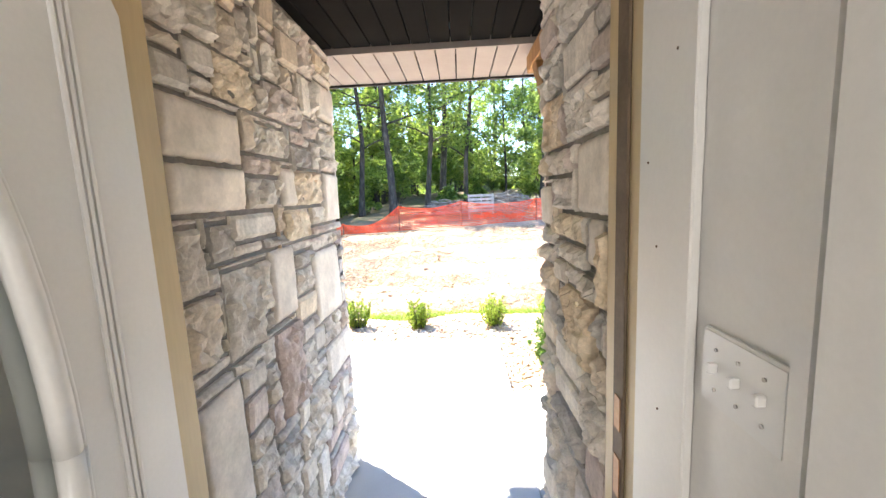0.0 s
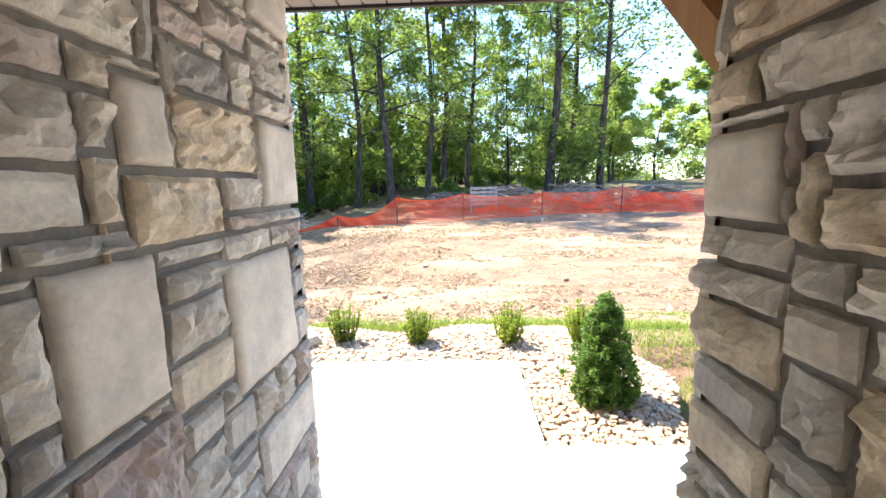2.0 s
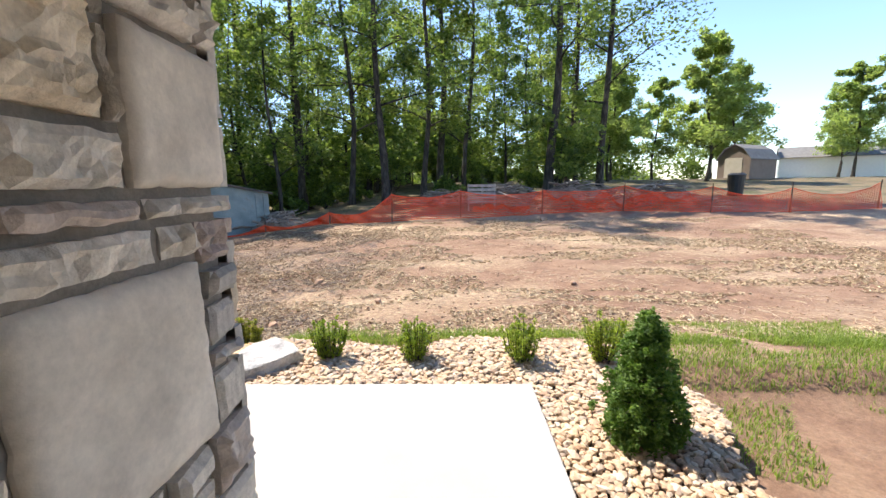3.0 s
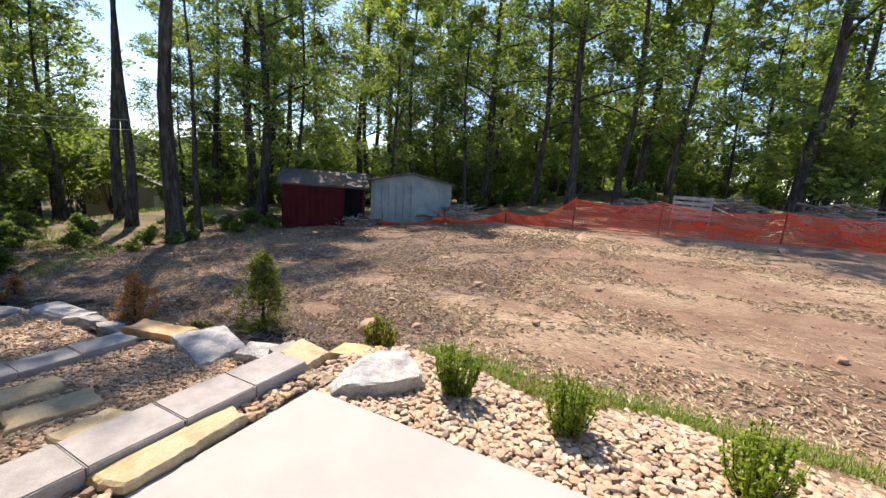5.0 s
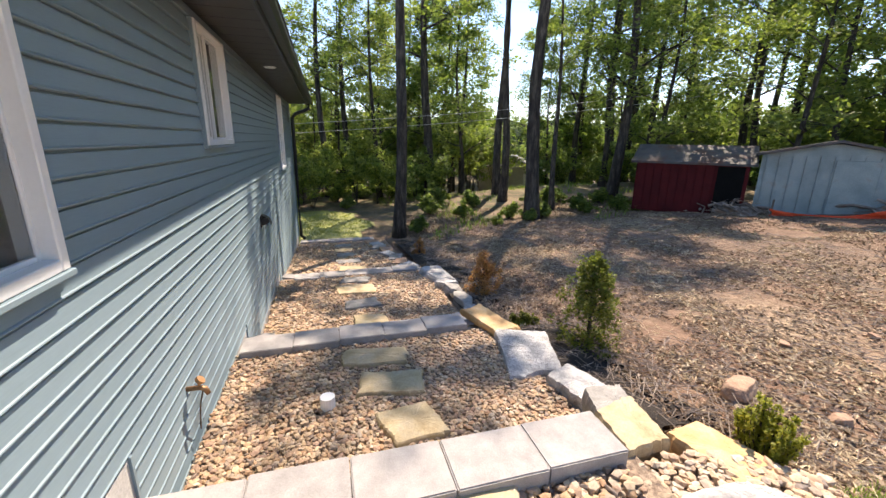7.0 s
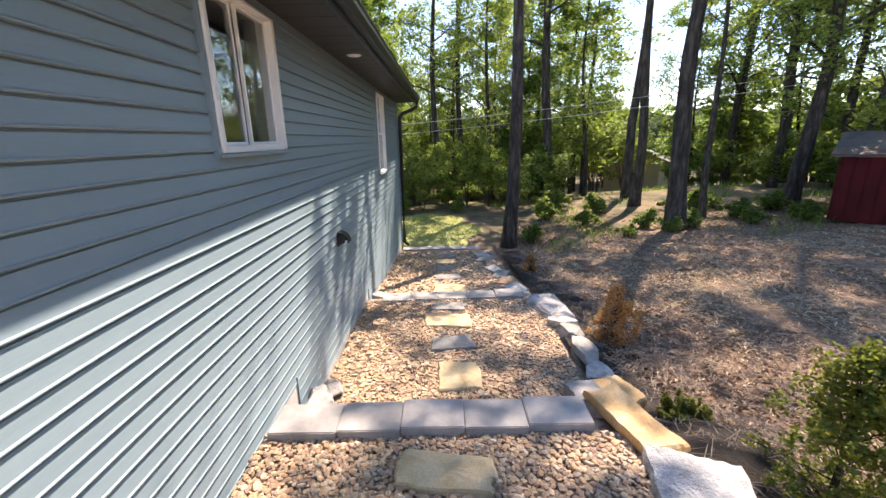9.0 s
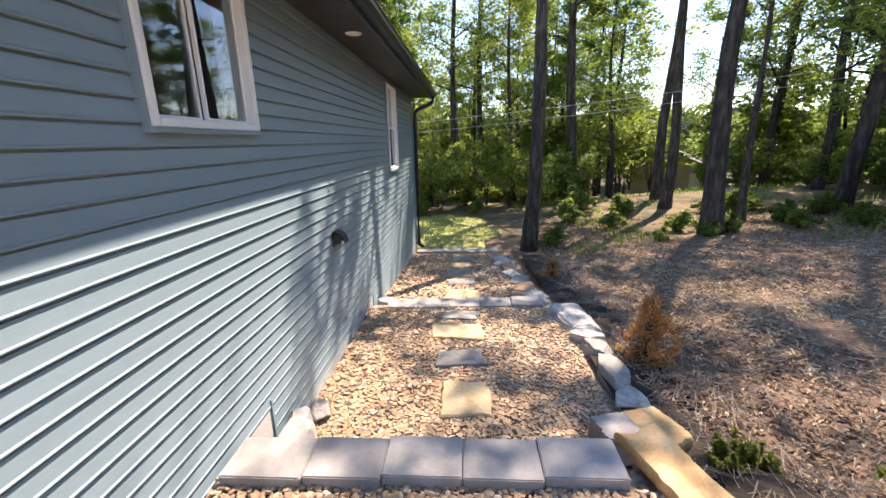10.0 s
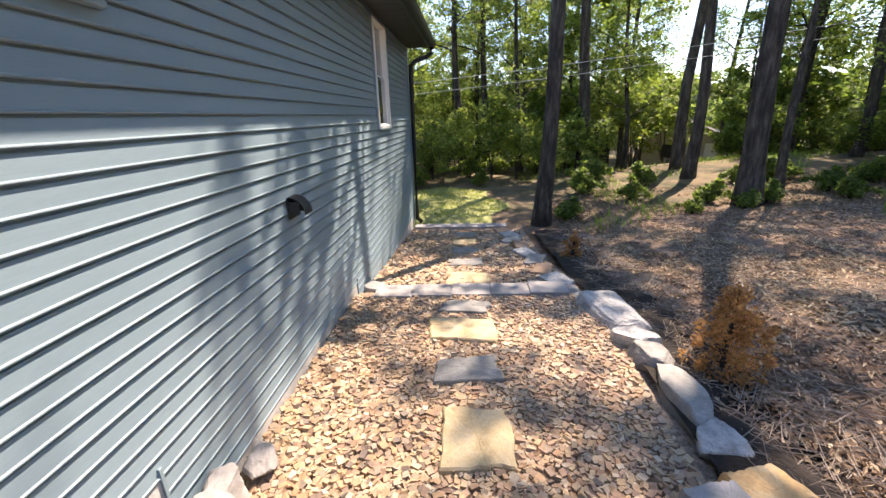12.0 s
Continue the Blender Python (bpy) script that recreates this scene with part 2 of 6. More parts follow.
M = {
    "ground": ground_mat(),
    "mulch": mat("dark_mulch_soil", ((0.35, (0.011, 0.008, 0.006)), (0.6, (0.028, 0.02, 0.015)), (0.75, (0.07, 0.05, 0.036))), 6, 50, 0.95, 0.8, 0.03),
    # lightened and yellowed: sunlight on the lawn is put into this colour
    "lawn": mat("sun_tinted_lawn", ((0.35, (0.2, 0.23, 0.065)), (0.7, (0.4, 0.39, 0.16))), 2, 40, 0.9, 0.6, 0.03),
    "concrete": mat("light_broom_finished_concrete", ((0.3, (0.34, 0.33, 0.318)), (0.7, (0.42, 0.408, 0.392))), 1.3, 140, 0.85, 0.12, 0.003, fine_amt=0.15),
    "block": mat("grey_cast_concrete", ((0.3, (0.3, 0.288, 0.28)), (0.7, (0.42, 0.4, 0.388))), 4, 160, 0.9, 0.3, 0.004, "object", ((0, (0.3, 0.288, 0.282)), (1, (0.41, 0.39, 0.378))), 0.5),
    "pebble": mat("mixed_river_gravel", ((0.3, (0.42, 0.3, 0.2)), (0.7, (0.58, 0.45, 0.32))), 5, 90, 0.85, 0.25, 0.004, "island",
                  ((0.0, (0.38, 0.215, 0.12)), (0.2, (0.5, 0.36, 0.215)), (0.38, (0.26, 0.165, 0.115)), (0.55, (0.56, 0.43, 0.28)), (0.68, (0.18, 0.145, 0.125)), (0.82, (0.4, 0.25, 0.17)), (0.92, (0.6, 0.5, 0.37)), (1.0, (0.31, 0.25, 0.2))), 0.92),
    "cobble": mat("pale_river_rock", ((0.3, (0.5, 0.4, 0.29)), (0.7, (0.68, 0.57, 0.43))), 5, 70, 0.85, 0.25, 0.004, "island",
                  ((0.0, (0.44, 0.29, 0.17)), (0.25, (0.6, 0.47, 0.33)), (0.42, (0.4, 0.25, 0.16)), (0.62, (0.64, 0.54, 0.42)), (0.78, (0.3, 0.24, 0.2)), (0.9, (0.56, 0.42, 0.28)), (1.0, (0.48, 0.3, 0.19))), 0.9),
    "litter_leaf": mat("dry_leaf_litter", ((0.3, (0.16, 0.1, 0.06)), (0.7, (0.36, 0.26, 0.17))), 6, 60, 0.9, 0.1, 0.002, "island", ((0.0, (0.11, 0.07, 0.045)), (0.4, (0.25, 0.165, 0.105)), (0.7, (0.4, 0.29, 0.19)), (1.0, (0.6, 0.49, 0.35))), 0.9),
    "gravel_base": mat("gravel_fines", ((0.35, (0.14, 0.1, 0.075)), (0.65, (0.42, 0.32, 0.23))), 28, 70, 0.95, 0.9, 0.02),
    "yellow_stone": mat("yellow_sandstone", ((0.3, (0.36, 0.265, 0.135)), (0.5, (0.48, 0.385, 0.235)), (0.75, (0.46, 0.4, 0.3))), 5, 60, 0.85, 0.4, 0.008),
    "orange_stone": mat("orange_sandstone", ((0.3, (0.46, 0.25, 0.11)), (0.5, (0.58, 0.38, 0.18)), (0.72, (0.58, 0.46, 0.3))), 5, 60, 0.85, 0.4, 0.008),
    "grey_stone": mat("blue_grey_fieldstone", ((0.3, (0.18, 0.175, 0.165)), (0.55, (0.295, 0.285, 0.265)), (0.75, (0.36, 0.35, 0.33))), 6, 60, 0.8, 0.5, 0.01),
    "white_rock": mat("pale_grey_boulder", ((0.3, (0.24, 0.235, 0.23)), (0.47, (0.4, 0.4, 0.395)), (0.6, (0.55, 0.54, 0.52)), (0.75, (0.5, 0.44, 0.36))), 7, 45, 0.85, 0.9, 0.03),
    "brown_rock": mat("brown_field_rock", ((0.3, (0.3, 0.18, 0.12)), (0.7, (0.46, 0.32, 0.22))), 6, 60, 0.9, 0.5, 0.01),
    "siding": mat("blue_grey_vinyl_siding", ((0.3, (0.195, 0.272, 0.315)), (0.7, (0.215, 0.297, 0.343))), 2, 80, 0.42, 0.12, 0.002, stretch=(0.15, 1, 3), fine_amt=0.12, spec=0.45),
    "white_vinyl": mat("white_vinyl", ((0.3, (0.76, 0.76, 0.75)), (0.7, (0.82, 0.82, 0.81))), 4, 60, 0.35, 0.03, 0.001, fine_amt=0.05),
    "black_trim": mat("black_aluminium", ((0.3, (0.012, 0.012, 0.013)), (0.7, (0.022, 0.021, 0.022))), 5, 60, 0.4, 0.05, 0.001, fine_amt=0.1),
    "entry_black": mat("matt_black_panel", ((0.3, (0.004, 0.004, 0.004)), (0.7, (0.008, 0.0075, 0.007))), 5, 60, 0.9, 0.05, 0.001, fine_amt=0.1, spec=0.1),
    "soffit": mat("dark_brown_soffit_panel", ((0.3, (0.03, 0.027, 0.026)), (0.7, (0.042, 0.038, 0.036))), 5, 60, 0.5, 0.05, 0.001, fine_amt=0.1),
    "porch_soffit": mat("taupe_vinyl_soffit", ((0.3, (0.3, 0.26, 0.24)), (0.7, (0.34, 0.3, 0.28))), 5, 60, 0.5, 0.05, 0.001, fine_amt=0.1),
    "shingle": mat("dark_roof_shingle", ((0.3, (0.025, 0.025, 0.027)), (0.7, (0.06, 0.06, 0.06))), 20, 90, 0.95, 0.5, 0.01),
    "foundation": mat("parged_concrete_foundation", ((0.3, (0.42, 0.41, 0.4)), (0.7, (0.6, 0.58, 0.55))), 5, 60, 0.9, 0.4, 0.008),
    "white_paint": mat("white_interior_paint", ((0.3, (0.74, 0.73, 0.71)), (0.7, (0.79, 0.78, 0.76))), 3, 90, 0.4, 0.05, 0.001, fine_amt=0.05),
    "jamb": mat("primed_tan_wood", ((0.3, (0.55, 0.43, 0.25)), (0.7, (0.62, 0.5, 0.31))), 3, 90, 0.5, 0.08, 0.001, stretch=(1, 1, 0.1), fine_amt=0.1),
    "weather": mat("brown_weatherstrip", ((0.3, (0.11, 0.078, 0.05)), (0.7, (0.17, 0.12, 0.08))), 8, 90, 0.7, 0.1, 0.001),
    "steel": mat("brushed_steel", ((0.3, (0.4, 0.38, 0.35)), (0.7, (0.5, 0.48, 0.45))), 8, 90, 0.35, 0.05, 0.001, metal=1.0),
    "plate": mat("glossy_white_plastic", ((0.3, (0.86, 0.86, 0.85)), (0.7, (0.88, 0.88, 0.87))), 4, 60, 0.18, 0.02, 0.001, fine_amt=0.03),
    "cedar_wood": mat("cedar_timber", ((0.3, (0.36, 0.17, 0.06)), (0.7, (0.5, 0.27, 0.11))), 3, 40, 0.7, 0.3, 0.003, stretch=(6, 6, 0.5)),
    "mortar": mat("grey_mortar", ((0.3, (0.21, 0.19, 0.17)), (0.7, (0.31, 0.285, 0.255))), 8, 90, 0.95, 0.5, 0.006),
    "stone": mat("cut_ledge_stone", ((0.3, (0.42, 0.385, 0.345)), (0.7, (0.66, 0.61, 0.55))), 5, 70, 0.85, 0.75, 0.012, "object",
                 ((0.0, (0.5, 0.47, 0.43)), (0.14, (0.74, 0.68, 0.6)), (0.3, (0.82, 0.75, 0.66)), (0.42, (0.68, 0.62, 0.55)), (0.53, (0.8, 0.66, 0.48)), (0.62, (0.78, 0.72, 0.65)), (0.71, (0.56, 0.44, 0.39)), (0.76, (0.78, 0.71, 0.63)), (0.85, (0.85, 0.78, 0.68)), (0.94, (0.44, 0.415, 0.385)), (1.0, (0.66, 0.61, 0.56))), 0.9, bumpscale=24),
    "stone_pale": mat("smooth_pale_ledge_stone", ((0.3, (0.68, 0.6, 0.51)), (0.7, (0.84, 0.76, 0.66))), 3, 60, 0.85, 0.4, 0.006, "object", ((0.0, (0.74, 0.67, 0.58)), (0.5, (0.87, 0.79, 0.69)), (1.0, (0.78, 0.7, 0.62))), 0.6, fine_amt=0.2),
    "stone_tan": mat("rust_tan_ledge_stone", ((0.3, (0.6, 0.44, 0.28)), (0.5, (0.78, 0.65, 0.48)), (0.7, (0.84, 0.75, 0.62))), 9, 60, 0.85, 0.8, 0.012, "object", ((0.0, (0.78, 0.62, 0.42)), (0.6, (0.8, 0.7, 0.56)), (1.0, (0.7, 0.52, 0.36))), 0.4, bumpscale=24),
    "bark": mat("oak_bark", ((0.32, (0.016, 0.013, 0.011)), (0.5, (0.05, 0.041, 0.033)), (0.68, (0.115, 0.1, 0.082))), 9, 34, 0.95, 1.0, 0.06, stretch=(1, 1, 0.22), fine_amt=0.6),
    "fence": mat("orange_safety_net", ((0.3, (0.8, 0.06, 0.015)), (0.7, (0.9, 0.12, 0.03))), 2, 40, 0.6, 0.05, 0.001, fine_amt=0.1),
    "post": mat("rusty_steel_post", ((0.3, (0.06, 0.045, 0.035)), (0.7, (0.13, 0.08, 0.05))), 6, 60, 0.8, 0.2, 0.002),
    "red_metal": mat("dark_red_painted_metal", ((0.3, (0.06, 0.005, 0.006)), (0.7, (0.1, 0.009, 0.01))), 2, 40, 0.75, 0.1, 0.003, spec=0.2),
    "grey_metal": mat("weathered_pale_metal", ((0.3, (0.15, 0.2, 0.2)), (0.6, (0.25, 0.31, 0.305)), (0.75, (0.24, 0.21, 0.17))), 1.6, 40, 0.5, 0.1, 0.003),
    "rust_roof": mat("rusting_roof_metal", ((0.35, (0.05, 0.048, 0.045)), (0.5, (0.09, 0.082, 0.076)), (0.68, (0.1, 0.045, 0.028))), 1.5, 30, 0.8, 0.2, 0.004),
    "old_wood": mat("weathered_grey_timber", ((0.3, (0.28, 0.25, 0.22)), (0.7, (0.5, 0.46, 0.4))), 4, 40, 0.9, 0.3, 0.004),
    "beige_wall": mat("beige_lap_wall", ((0.3, (0.42, 0.38, 0.31)), (0.7, (0.5, 0.46, 0.38))), 2, 40, 0.8, 0.2, 0.004),
    "tan_wall": mat("tan_shed_siding", ((0.3, (0.17, 0.13, 0.105)), (0.7, (0.22, 0.175, 0.14))), 2, 40, 0.8, 0.2, 0.004),
    "grey_roof": mat("grey_far_shingle", ((0.3, (0.13, 0.13, 0.13)), (0.7, (0.2, 0.2, 0.2))), 3, 40, 0.9, 0.2, 0.004),
    "brush": mat("dry_brush_wood", ((0.3, (0.16, 0.12, 0.09)), (0.7, (0.4, 0.33, 0.27))), 4, 40, 0.95, 0.2, 0.004, "island", ((0, (0.14, 0.1, 0.075)), (1, (0.45, 0.38, 0.32))), 0.7),
    "straw": mat("dry_straw", ((0.3, (0.4, 0.31, 0.18)), (0.7, (0.56, 0.46, 0.29))), 4, 40, 0.9, 0.1, 0.002, "island", ((0, (0.26, 0.18, 0.11)), (0.5, (0.54, 0.43, 0.28)), (1, (0.74, 0.63, 0.45))), 0.85),
    "copper": mat("old_brass", ((0.3, (0.3, 0.16, 0.08)), (0.7, (0.42, 0.24, 0.12))), 8, 60, 0.5, 0.1, 0.002, metal=0.7),
    "bin": mat("black_plastic", ((0.3, (0.012, 0.012, 0.014)), (0.7, (0.02, 0.02, 0.02))), 4, 50, 0.5, 0.05, 0.002),
    "wire": mat("weathered_cable", ((0.3, (0.36, 0.36, 0.36)), (0.7, (0.45, 0.45, 0.45))), 4, 50, 0.6, 0.05, 0.002),
    "curtain": mat("grey_interior_wall", ((0.3, (0.3, 0.28, 0.26)), (0.7, (0.4, 0.37, 0.34))), 2, 50, 0.8, 0.05, 0.002),
    "floor": mat("hall_floor_boards", ((0.3, (0.25, 0.2, 0.16)), (0.7, (0.36, 0.3, 0.24))), 3, 60, 0.5, 0.1, 0.002, stretch=(6, 0.5, 1)),
    "leaf_oak": leaf_mat("oak_leaf", (0.06, 0.1, 0.03), (0.215, 0.27, 0.085), 0.48),
    "leaf_low": leaf_mat("undergrowth_leaf", (0.05, 0.085, 0.027), (0.19, 0.25, 0.075), 0.45),
    "leaf_box": leaf_mat("boxwood_leaf", (0.12, 0.19, 0.03), (0.28, 0.34, 0.05), 0.45),
    "leaf_cedar": leaf_mat("arborvitae_leaf", (0.06, 0.12, 0.03), (0.14, 0.22, 0.055), 0.4),
    "leaf_yew": leaf_mat("yew_leaf", (0.07, 0.1, 0.02), (0.17, 0.18, 0.04), 0.35),
    "leaf_thin": leaf_mat("yellowing_leaf", (0.13, 0.16, 0.025), (0.3, 0.3, 0.06), 0.45),
    "leaf_dead": leaf_mat("dead_needle", (0.24, 0.12, 0.055), (0.42, 0.24, 0.125), 0.35),
    "leaf_pale": leaf_mat("pale_spring_leaf", (0.13, 0.18, 0.07), (0.24, 0.3, 0.13)),
    "grass": leaf_mat("grass_blade", (0.09, 0.15, 0.03), (0.22, 0.29, 0.075), 0.35),
    # paler copy of the grass, with the sun's light in its colour
    "lawn_blade": leaf_mat("sun_tinted_grass_blade", (0.15, 0.18, 0.04), (0.34, 0.35, 0.1), 0.3),
    "far_green": mat("distant_woodland", ((0.35, (0.02, 0.032, 0.014)), (0.55, (0.06, 0.085, 0.035)), (0.7, (0.13, 0.17, 0.07))), 0.7, 4, 0.95, 1.0, 0.5),
    "glass": glass_mat("window_glass"),
    "lamp": mat("frosted_lens", ((0.3, (0.8, 0.8, 0.78)), (0.7, (0.82, 0.82, 0.8))), 4, 50, 0.4, 0.02, 0.001, fine_amt=0.03),
}


# ---------- builders ----------
def part(name, bm, material, parent=None, label="", smooth=False):
    me = bpy.data.meshes.new(name)
    bm.to_mesh(me)
    bm.free()
    me.materials.append(material)
    if smooth:
        for p in me.polygons:
            p.use_smooth = True
    ob = new(name, me)
    if parent is not None:
        ob.parent = parent
    if label:
        ob["label"] = label
    return ob


def arrays(name, v, f, material, parent=None, smooth=False):
    """One mesh from vertex and equal-sided face arrays."""
    me = bpy.data.meshes.new(name)
    v, f = np.asarray(v, np.float32), np.asarray(f, np.int32)
    k = f.shape[1]
    me.vertices.add(len(v))
    me.vertices.foreach_set("co", v.ravel())
    me.loops.add(f.size)
    me.loops.foreach_set("vertex_index", f.ravel())
    me.polygons.add(len(f))
    me.polygons.foreach_set("loop_start", np.arange(0, f.size, k, dtype=np.int32))
    me.polygons.foreach_set("use_smooth", np.full(len(f), smooth))
    me.update(calc_edges=True)
    me.validate()
    me.materials.append(material)
    ob = new(name, me)
    if parent is not None:
        ob.parent = parent
    return ob


def empty(name, at=(0, 0, 0), rz=0.0):
    e = new(name)
    e.empty_display_size = 0.1
    e.matrix_basis = pose(*at, 0, 0, rz)
    return e


def box(bm, x0, x1, y0, y1, z0, z1, bevel=0.0, seg=1):
    r = bmesh.ops.create_cube(bm, size=1)
    vs = r["verts"]
    for v in vs:
        v.co = Vector(((x0 + x1) / 2 + v.co.x * (x1 - x0), (y0 + y1) / 2 + v.co.y * (y1 - y0), (z0 + z1) / 2 + v.co.z * (z1 - z0)))
    if bevel:
        es = list({e for v in vs for e in v.link_edges})
        bmesh.ops.bevel(bm, geom=es, offset=bevel, segments=seg, affect="EDGES")
    return bm


def boxes(*specs, bevel=0.0, seg=1):
    bm = bmesh.new()
    for s in specs:
        box(bm, *s, bevel=bevel, seg=seg)
    return bm


def tube(bm, pts, radii, n=8):
    """A tapered tube along points."""
    rings = []
    for i, p in enumerate(pts):
        p = Vector(p)
        a = Vector(pts[min(i + 1, len(pts) - 1)]) - Vector(pts[max(i - 1, 0)])
        q = a.to_track_quat("Z", "Y")
        r = radii[i] if hasattr(radii, "__len__") else radii
        rings.append([bm.verts.new(p + q @ Vector((r * math.cos(k * math.tau / n), r * math.sin(k * math.tau / n), 0))) for k in range(n)])
    for a, b in zip(rings, rings[1:]):
        for k in range(n):
            bm.faces.new((a[k], a[(k + 1) % n], b[(k + 1) % n], b[k]))
    bm.faces.new(rings[0][::-1])
    bm.faces.new(rings[-1])
    return bm


def smoothstep(a, b, x):
    t = min(max((x - a) / (b - a), 0.0), 1.0)
    return t * t * (3 - 2 * t)


def terrace_z(x):
    """Gravel height of the stepped path beside the house."""
    if x > -2.35:
        return 0.0
    if x > -4.75:
        return -0.33 - 0.012 * (-x - 2.35)
    if x > -8.3:
        return -0.84 - 0.01 * (-x - 4.75)
    return -1.0 - 0.095 * (-x - 8.3) if x > -13.2 else -1.46


def ground_z(x, y):
    s = smoothstep(10, 17, y)
    z = -0.25 - (0.075 * (1 - s) + 0.045 * s) * min(max(-x - 1.2, 0), 13.5)
    up = 0.066 * max(min(y, 40) - 9.0, 0)
    z += up * (0.28 + 0.72 * smoothstep(-12, -4, x))
    z -= 0.15 * min(max(-x - 21, 0), 22) * smoothstep(4, 9, y)
    bank = (1 - smoothstep(6.2, 7.6, y)) * smoothstep(-2.8, -1.6, x)
    z += 0.2 * bank * (1 - smoothstep(2.0, 9.0, x))
    if x < -2.0:
        near = float(np.interp(-x, (2.0, 3.0, 4.5, 5.3, 8.2, 9.0, 13.2), (-0.12, -0.38, -0.5, -0.87, -0.96, -1.1, -1.46)))
        z += (near - z) * (1 - smoothstep(6.3, 9.0, y)) * (-2.0 - x) / 0.8 if x > -2.8 else (near - z) * (1 - smoothstep(6.3, 9.0, y))
    if y < 6.1:
        low = 0.22 * (1 - smoothstep(5.5, 5.75, y)) * smoothstep(-14.3, -13.4, x)
        z = min(z, terrace_z(x)) - low
    return z


def relief(x, y):
    d = 0.035 * noise.noise((x * 0.9, y * 0.9, 0.0)) + 0.018 * noise.noise((x * 3.1, y * 3.1, 4.0))
    return d * smoothstep(6.0, 7.5, y) if x > -14 else d


def ground_at(x, y):
    return ground_z(x, y) + relief(x, y)


# ---------- ground ----------
def axis(lo, hi, flo, fhi, fine):
    """Coordinates fine in the middle and ever wider outwards."""
    mid = list(np.arange(flo, fhi, fine))
    out, step, x = [], fine, fhi
    while x < hi:
        out.append(x)
        step *= 1.18
        x += step
    out.append(hi)
    inn, step, x = [], fine, flo - fine
    while x > lo:
        inn.append(x)
        step *= 1.18
        x -= step
    inn.append(lo)
    return inn[::-1] + mid + out


gx, gy = axis(-700, 700, -22, 16, 0.22), axis(-700, 700, -1, 26, 0.22)
gv = [(x, y, ground_at(x, y)) for y in gy for x in gx]
nx = len(gx)
gf = [(j * nx + i, j * nx + i + 1, (j + 1) * nx + i + 1, (j + 1) * nx + i) for j in range(len(gy) - 1) for i in range(nx - 1)]
ground = tagged(arrays("ground", gv, gf, M["ground"], smooth=True), "bare reddish soil yard strewn with straw and small stones", "ground", kind="structure")

# ---------- patio ----------
patio = tagged(empty("patio"), "pale broom-finished concrete patio slab with a walkway joint", "patio", kind="structure")
part("slab", boxes((-2.0, 0.685, 2.59, 5.35, -0.3, 0.0), bevel=0.008, seg=2), M["concrete"], patio)
part("slab", boxes((0.691, 6.0, 2.62, 4.09, -0.3, -0.004), bevel=0.008, seg=2), M["concrete"], patio)
part("slab", boxes((-0.42, 0.65, 1.72, 2.587, -0.3, -0.002), bevel=0.004), M["concrete"], patio)

# ---------- gravel ----------
ico = bmesh.new()
bmesh.ops.create_icosphere(ico, subdivisions=1, radius=1)
ICO_V = np.array([v.co[:] for v in ico.verts])
ICO_F = np.array([[v.index for v in f.verts] for f in ico.faces])
ico.free()
ico = bmesh.new()
bmesh.ops.create_cube(ico, size=1.5)
bmesh.ops.triangulate(ico, faces=ico.faces)
bmesh.ops.subdivide_edges(ico, edges=[e for e in ico.edges if e.calc_length() > 1.8], cuts=1, use_grid_fill=True)
bmesh.ops.triangulate(ico, faces=ico.faces)
LOW_V = np.array([v.co[:] for v in ico.verts])
LOW_F = np.array([[v.index for v in f.verts] for f in ico.faces])
ico.free()


def pebbles(name, spots, size, material, seed, flat=0.65, low=False):
    """Loose stones at spots (x, y, z): jittered, flattened, turned."""
    rng = np.random.default_rng(seed)
    n = len(spots)
    spots = np.array(spots)
    s = size * rng.uniform(0.6, 1.35, (n, 1)) * np.stack([rng.uniform(0.8, 1.35, n), rng.uniform(0.65, 1.0, n), flat * rng.uniform(0.7, 1.2, n)], 1)
    BV, BF = (LOW_V, LOW_F) if low else (ICO_V, ICO_F)
    v = BV[None] * (1 + rng.uniform(-0.22, 0.16, (n, len(BV), 1)))
    v = np.clip(v, -0.74, 0.74) * s[:, None] * 1.08
    tx, rz = rng.normal(0, 0.35, n), rng.uniform(0, math.tau, n)
    y, z = v[..., 1] * np.cos(tx)[:, None] - v[..., 2] * np.sin(tx)[:, None], v[..., 1] * np.sin(tx)[:, None] + v[..., 2] * np.cos(tx)[:, None]
    x = v[..., 0]
    c, d = np.cos(rz)[:, None], np.sin(rz)[:, None]
    v = np.stack([x * c - y * d, x * d + y * c, z], -1) + spots[:, None] + np.array((0, 0, 0.25)) * s[:, None, 2:3]
    f = BF[None] + (np.arange(n) * len(BV))[:, None, None]
    return arrays(name, v.reshape(-1, 3), f.reshape(-1, 3), material, smooth=False)


def scatter(x0, x1, y0, y1, per, seed, keep=lambda x, y: True, height=lambda x, y: 0.0):
    rng = random.Random(seed)
    step = 1 / math.sqrt(per)
    out = []
    for i in range(int((x1 - x0) / step)):
        for j in range(int((y1 - y0) / step)):
            x, y = x0 + (i + rng.uniform(0, 1)) * step, y0 + (j + rng.uniform(0, 1)) * step
            if keep(x, y):
                out.append((x, y, height(x, y) + rng.uniform(-0.008, 0.012)))
    return out


def bed_edge(x):
    return 6.42 + 0.1 * math.sin(x * 2.3) + 0.06 * math.sin(x * 5.1 + 1)


def in_bed(x, y):
    if y > bed_edge(x) or x > 1.85 + 0.12 * math.sin(y * 4) - 0.25 * max(5.0 - y, 0) * 0.3:
        return False
    if x < 0.69:
        return y > 5.35 and x > -2.25 + 0.5 * max(y - 5.9, 0)
    return y > 4.1


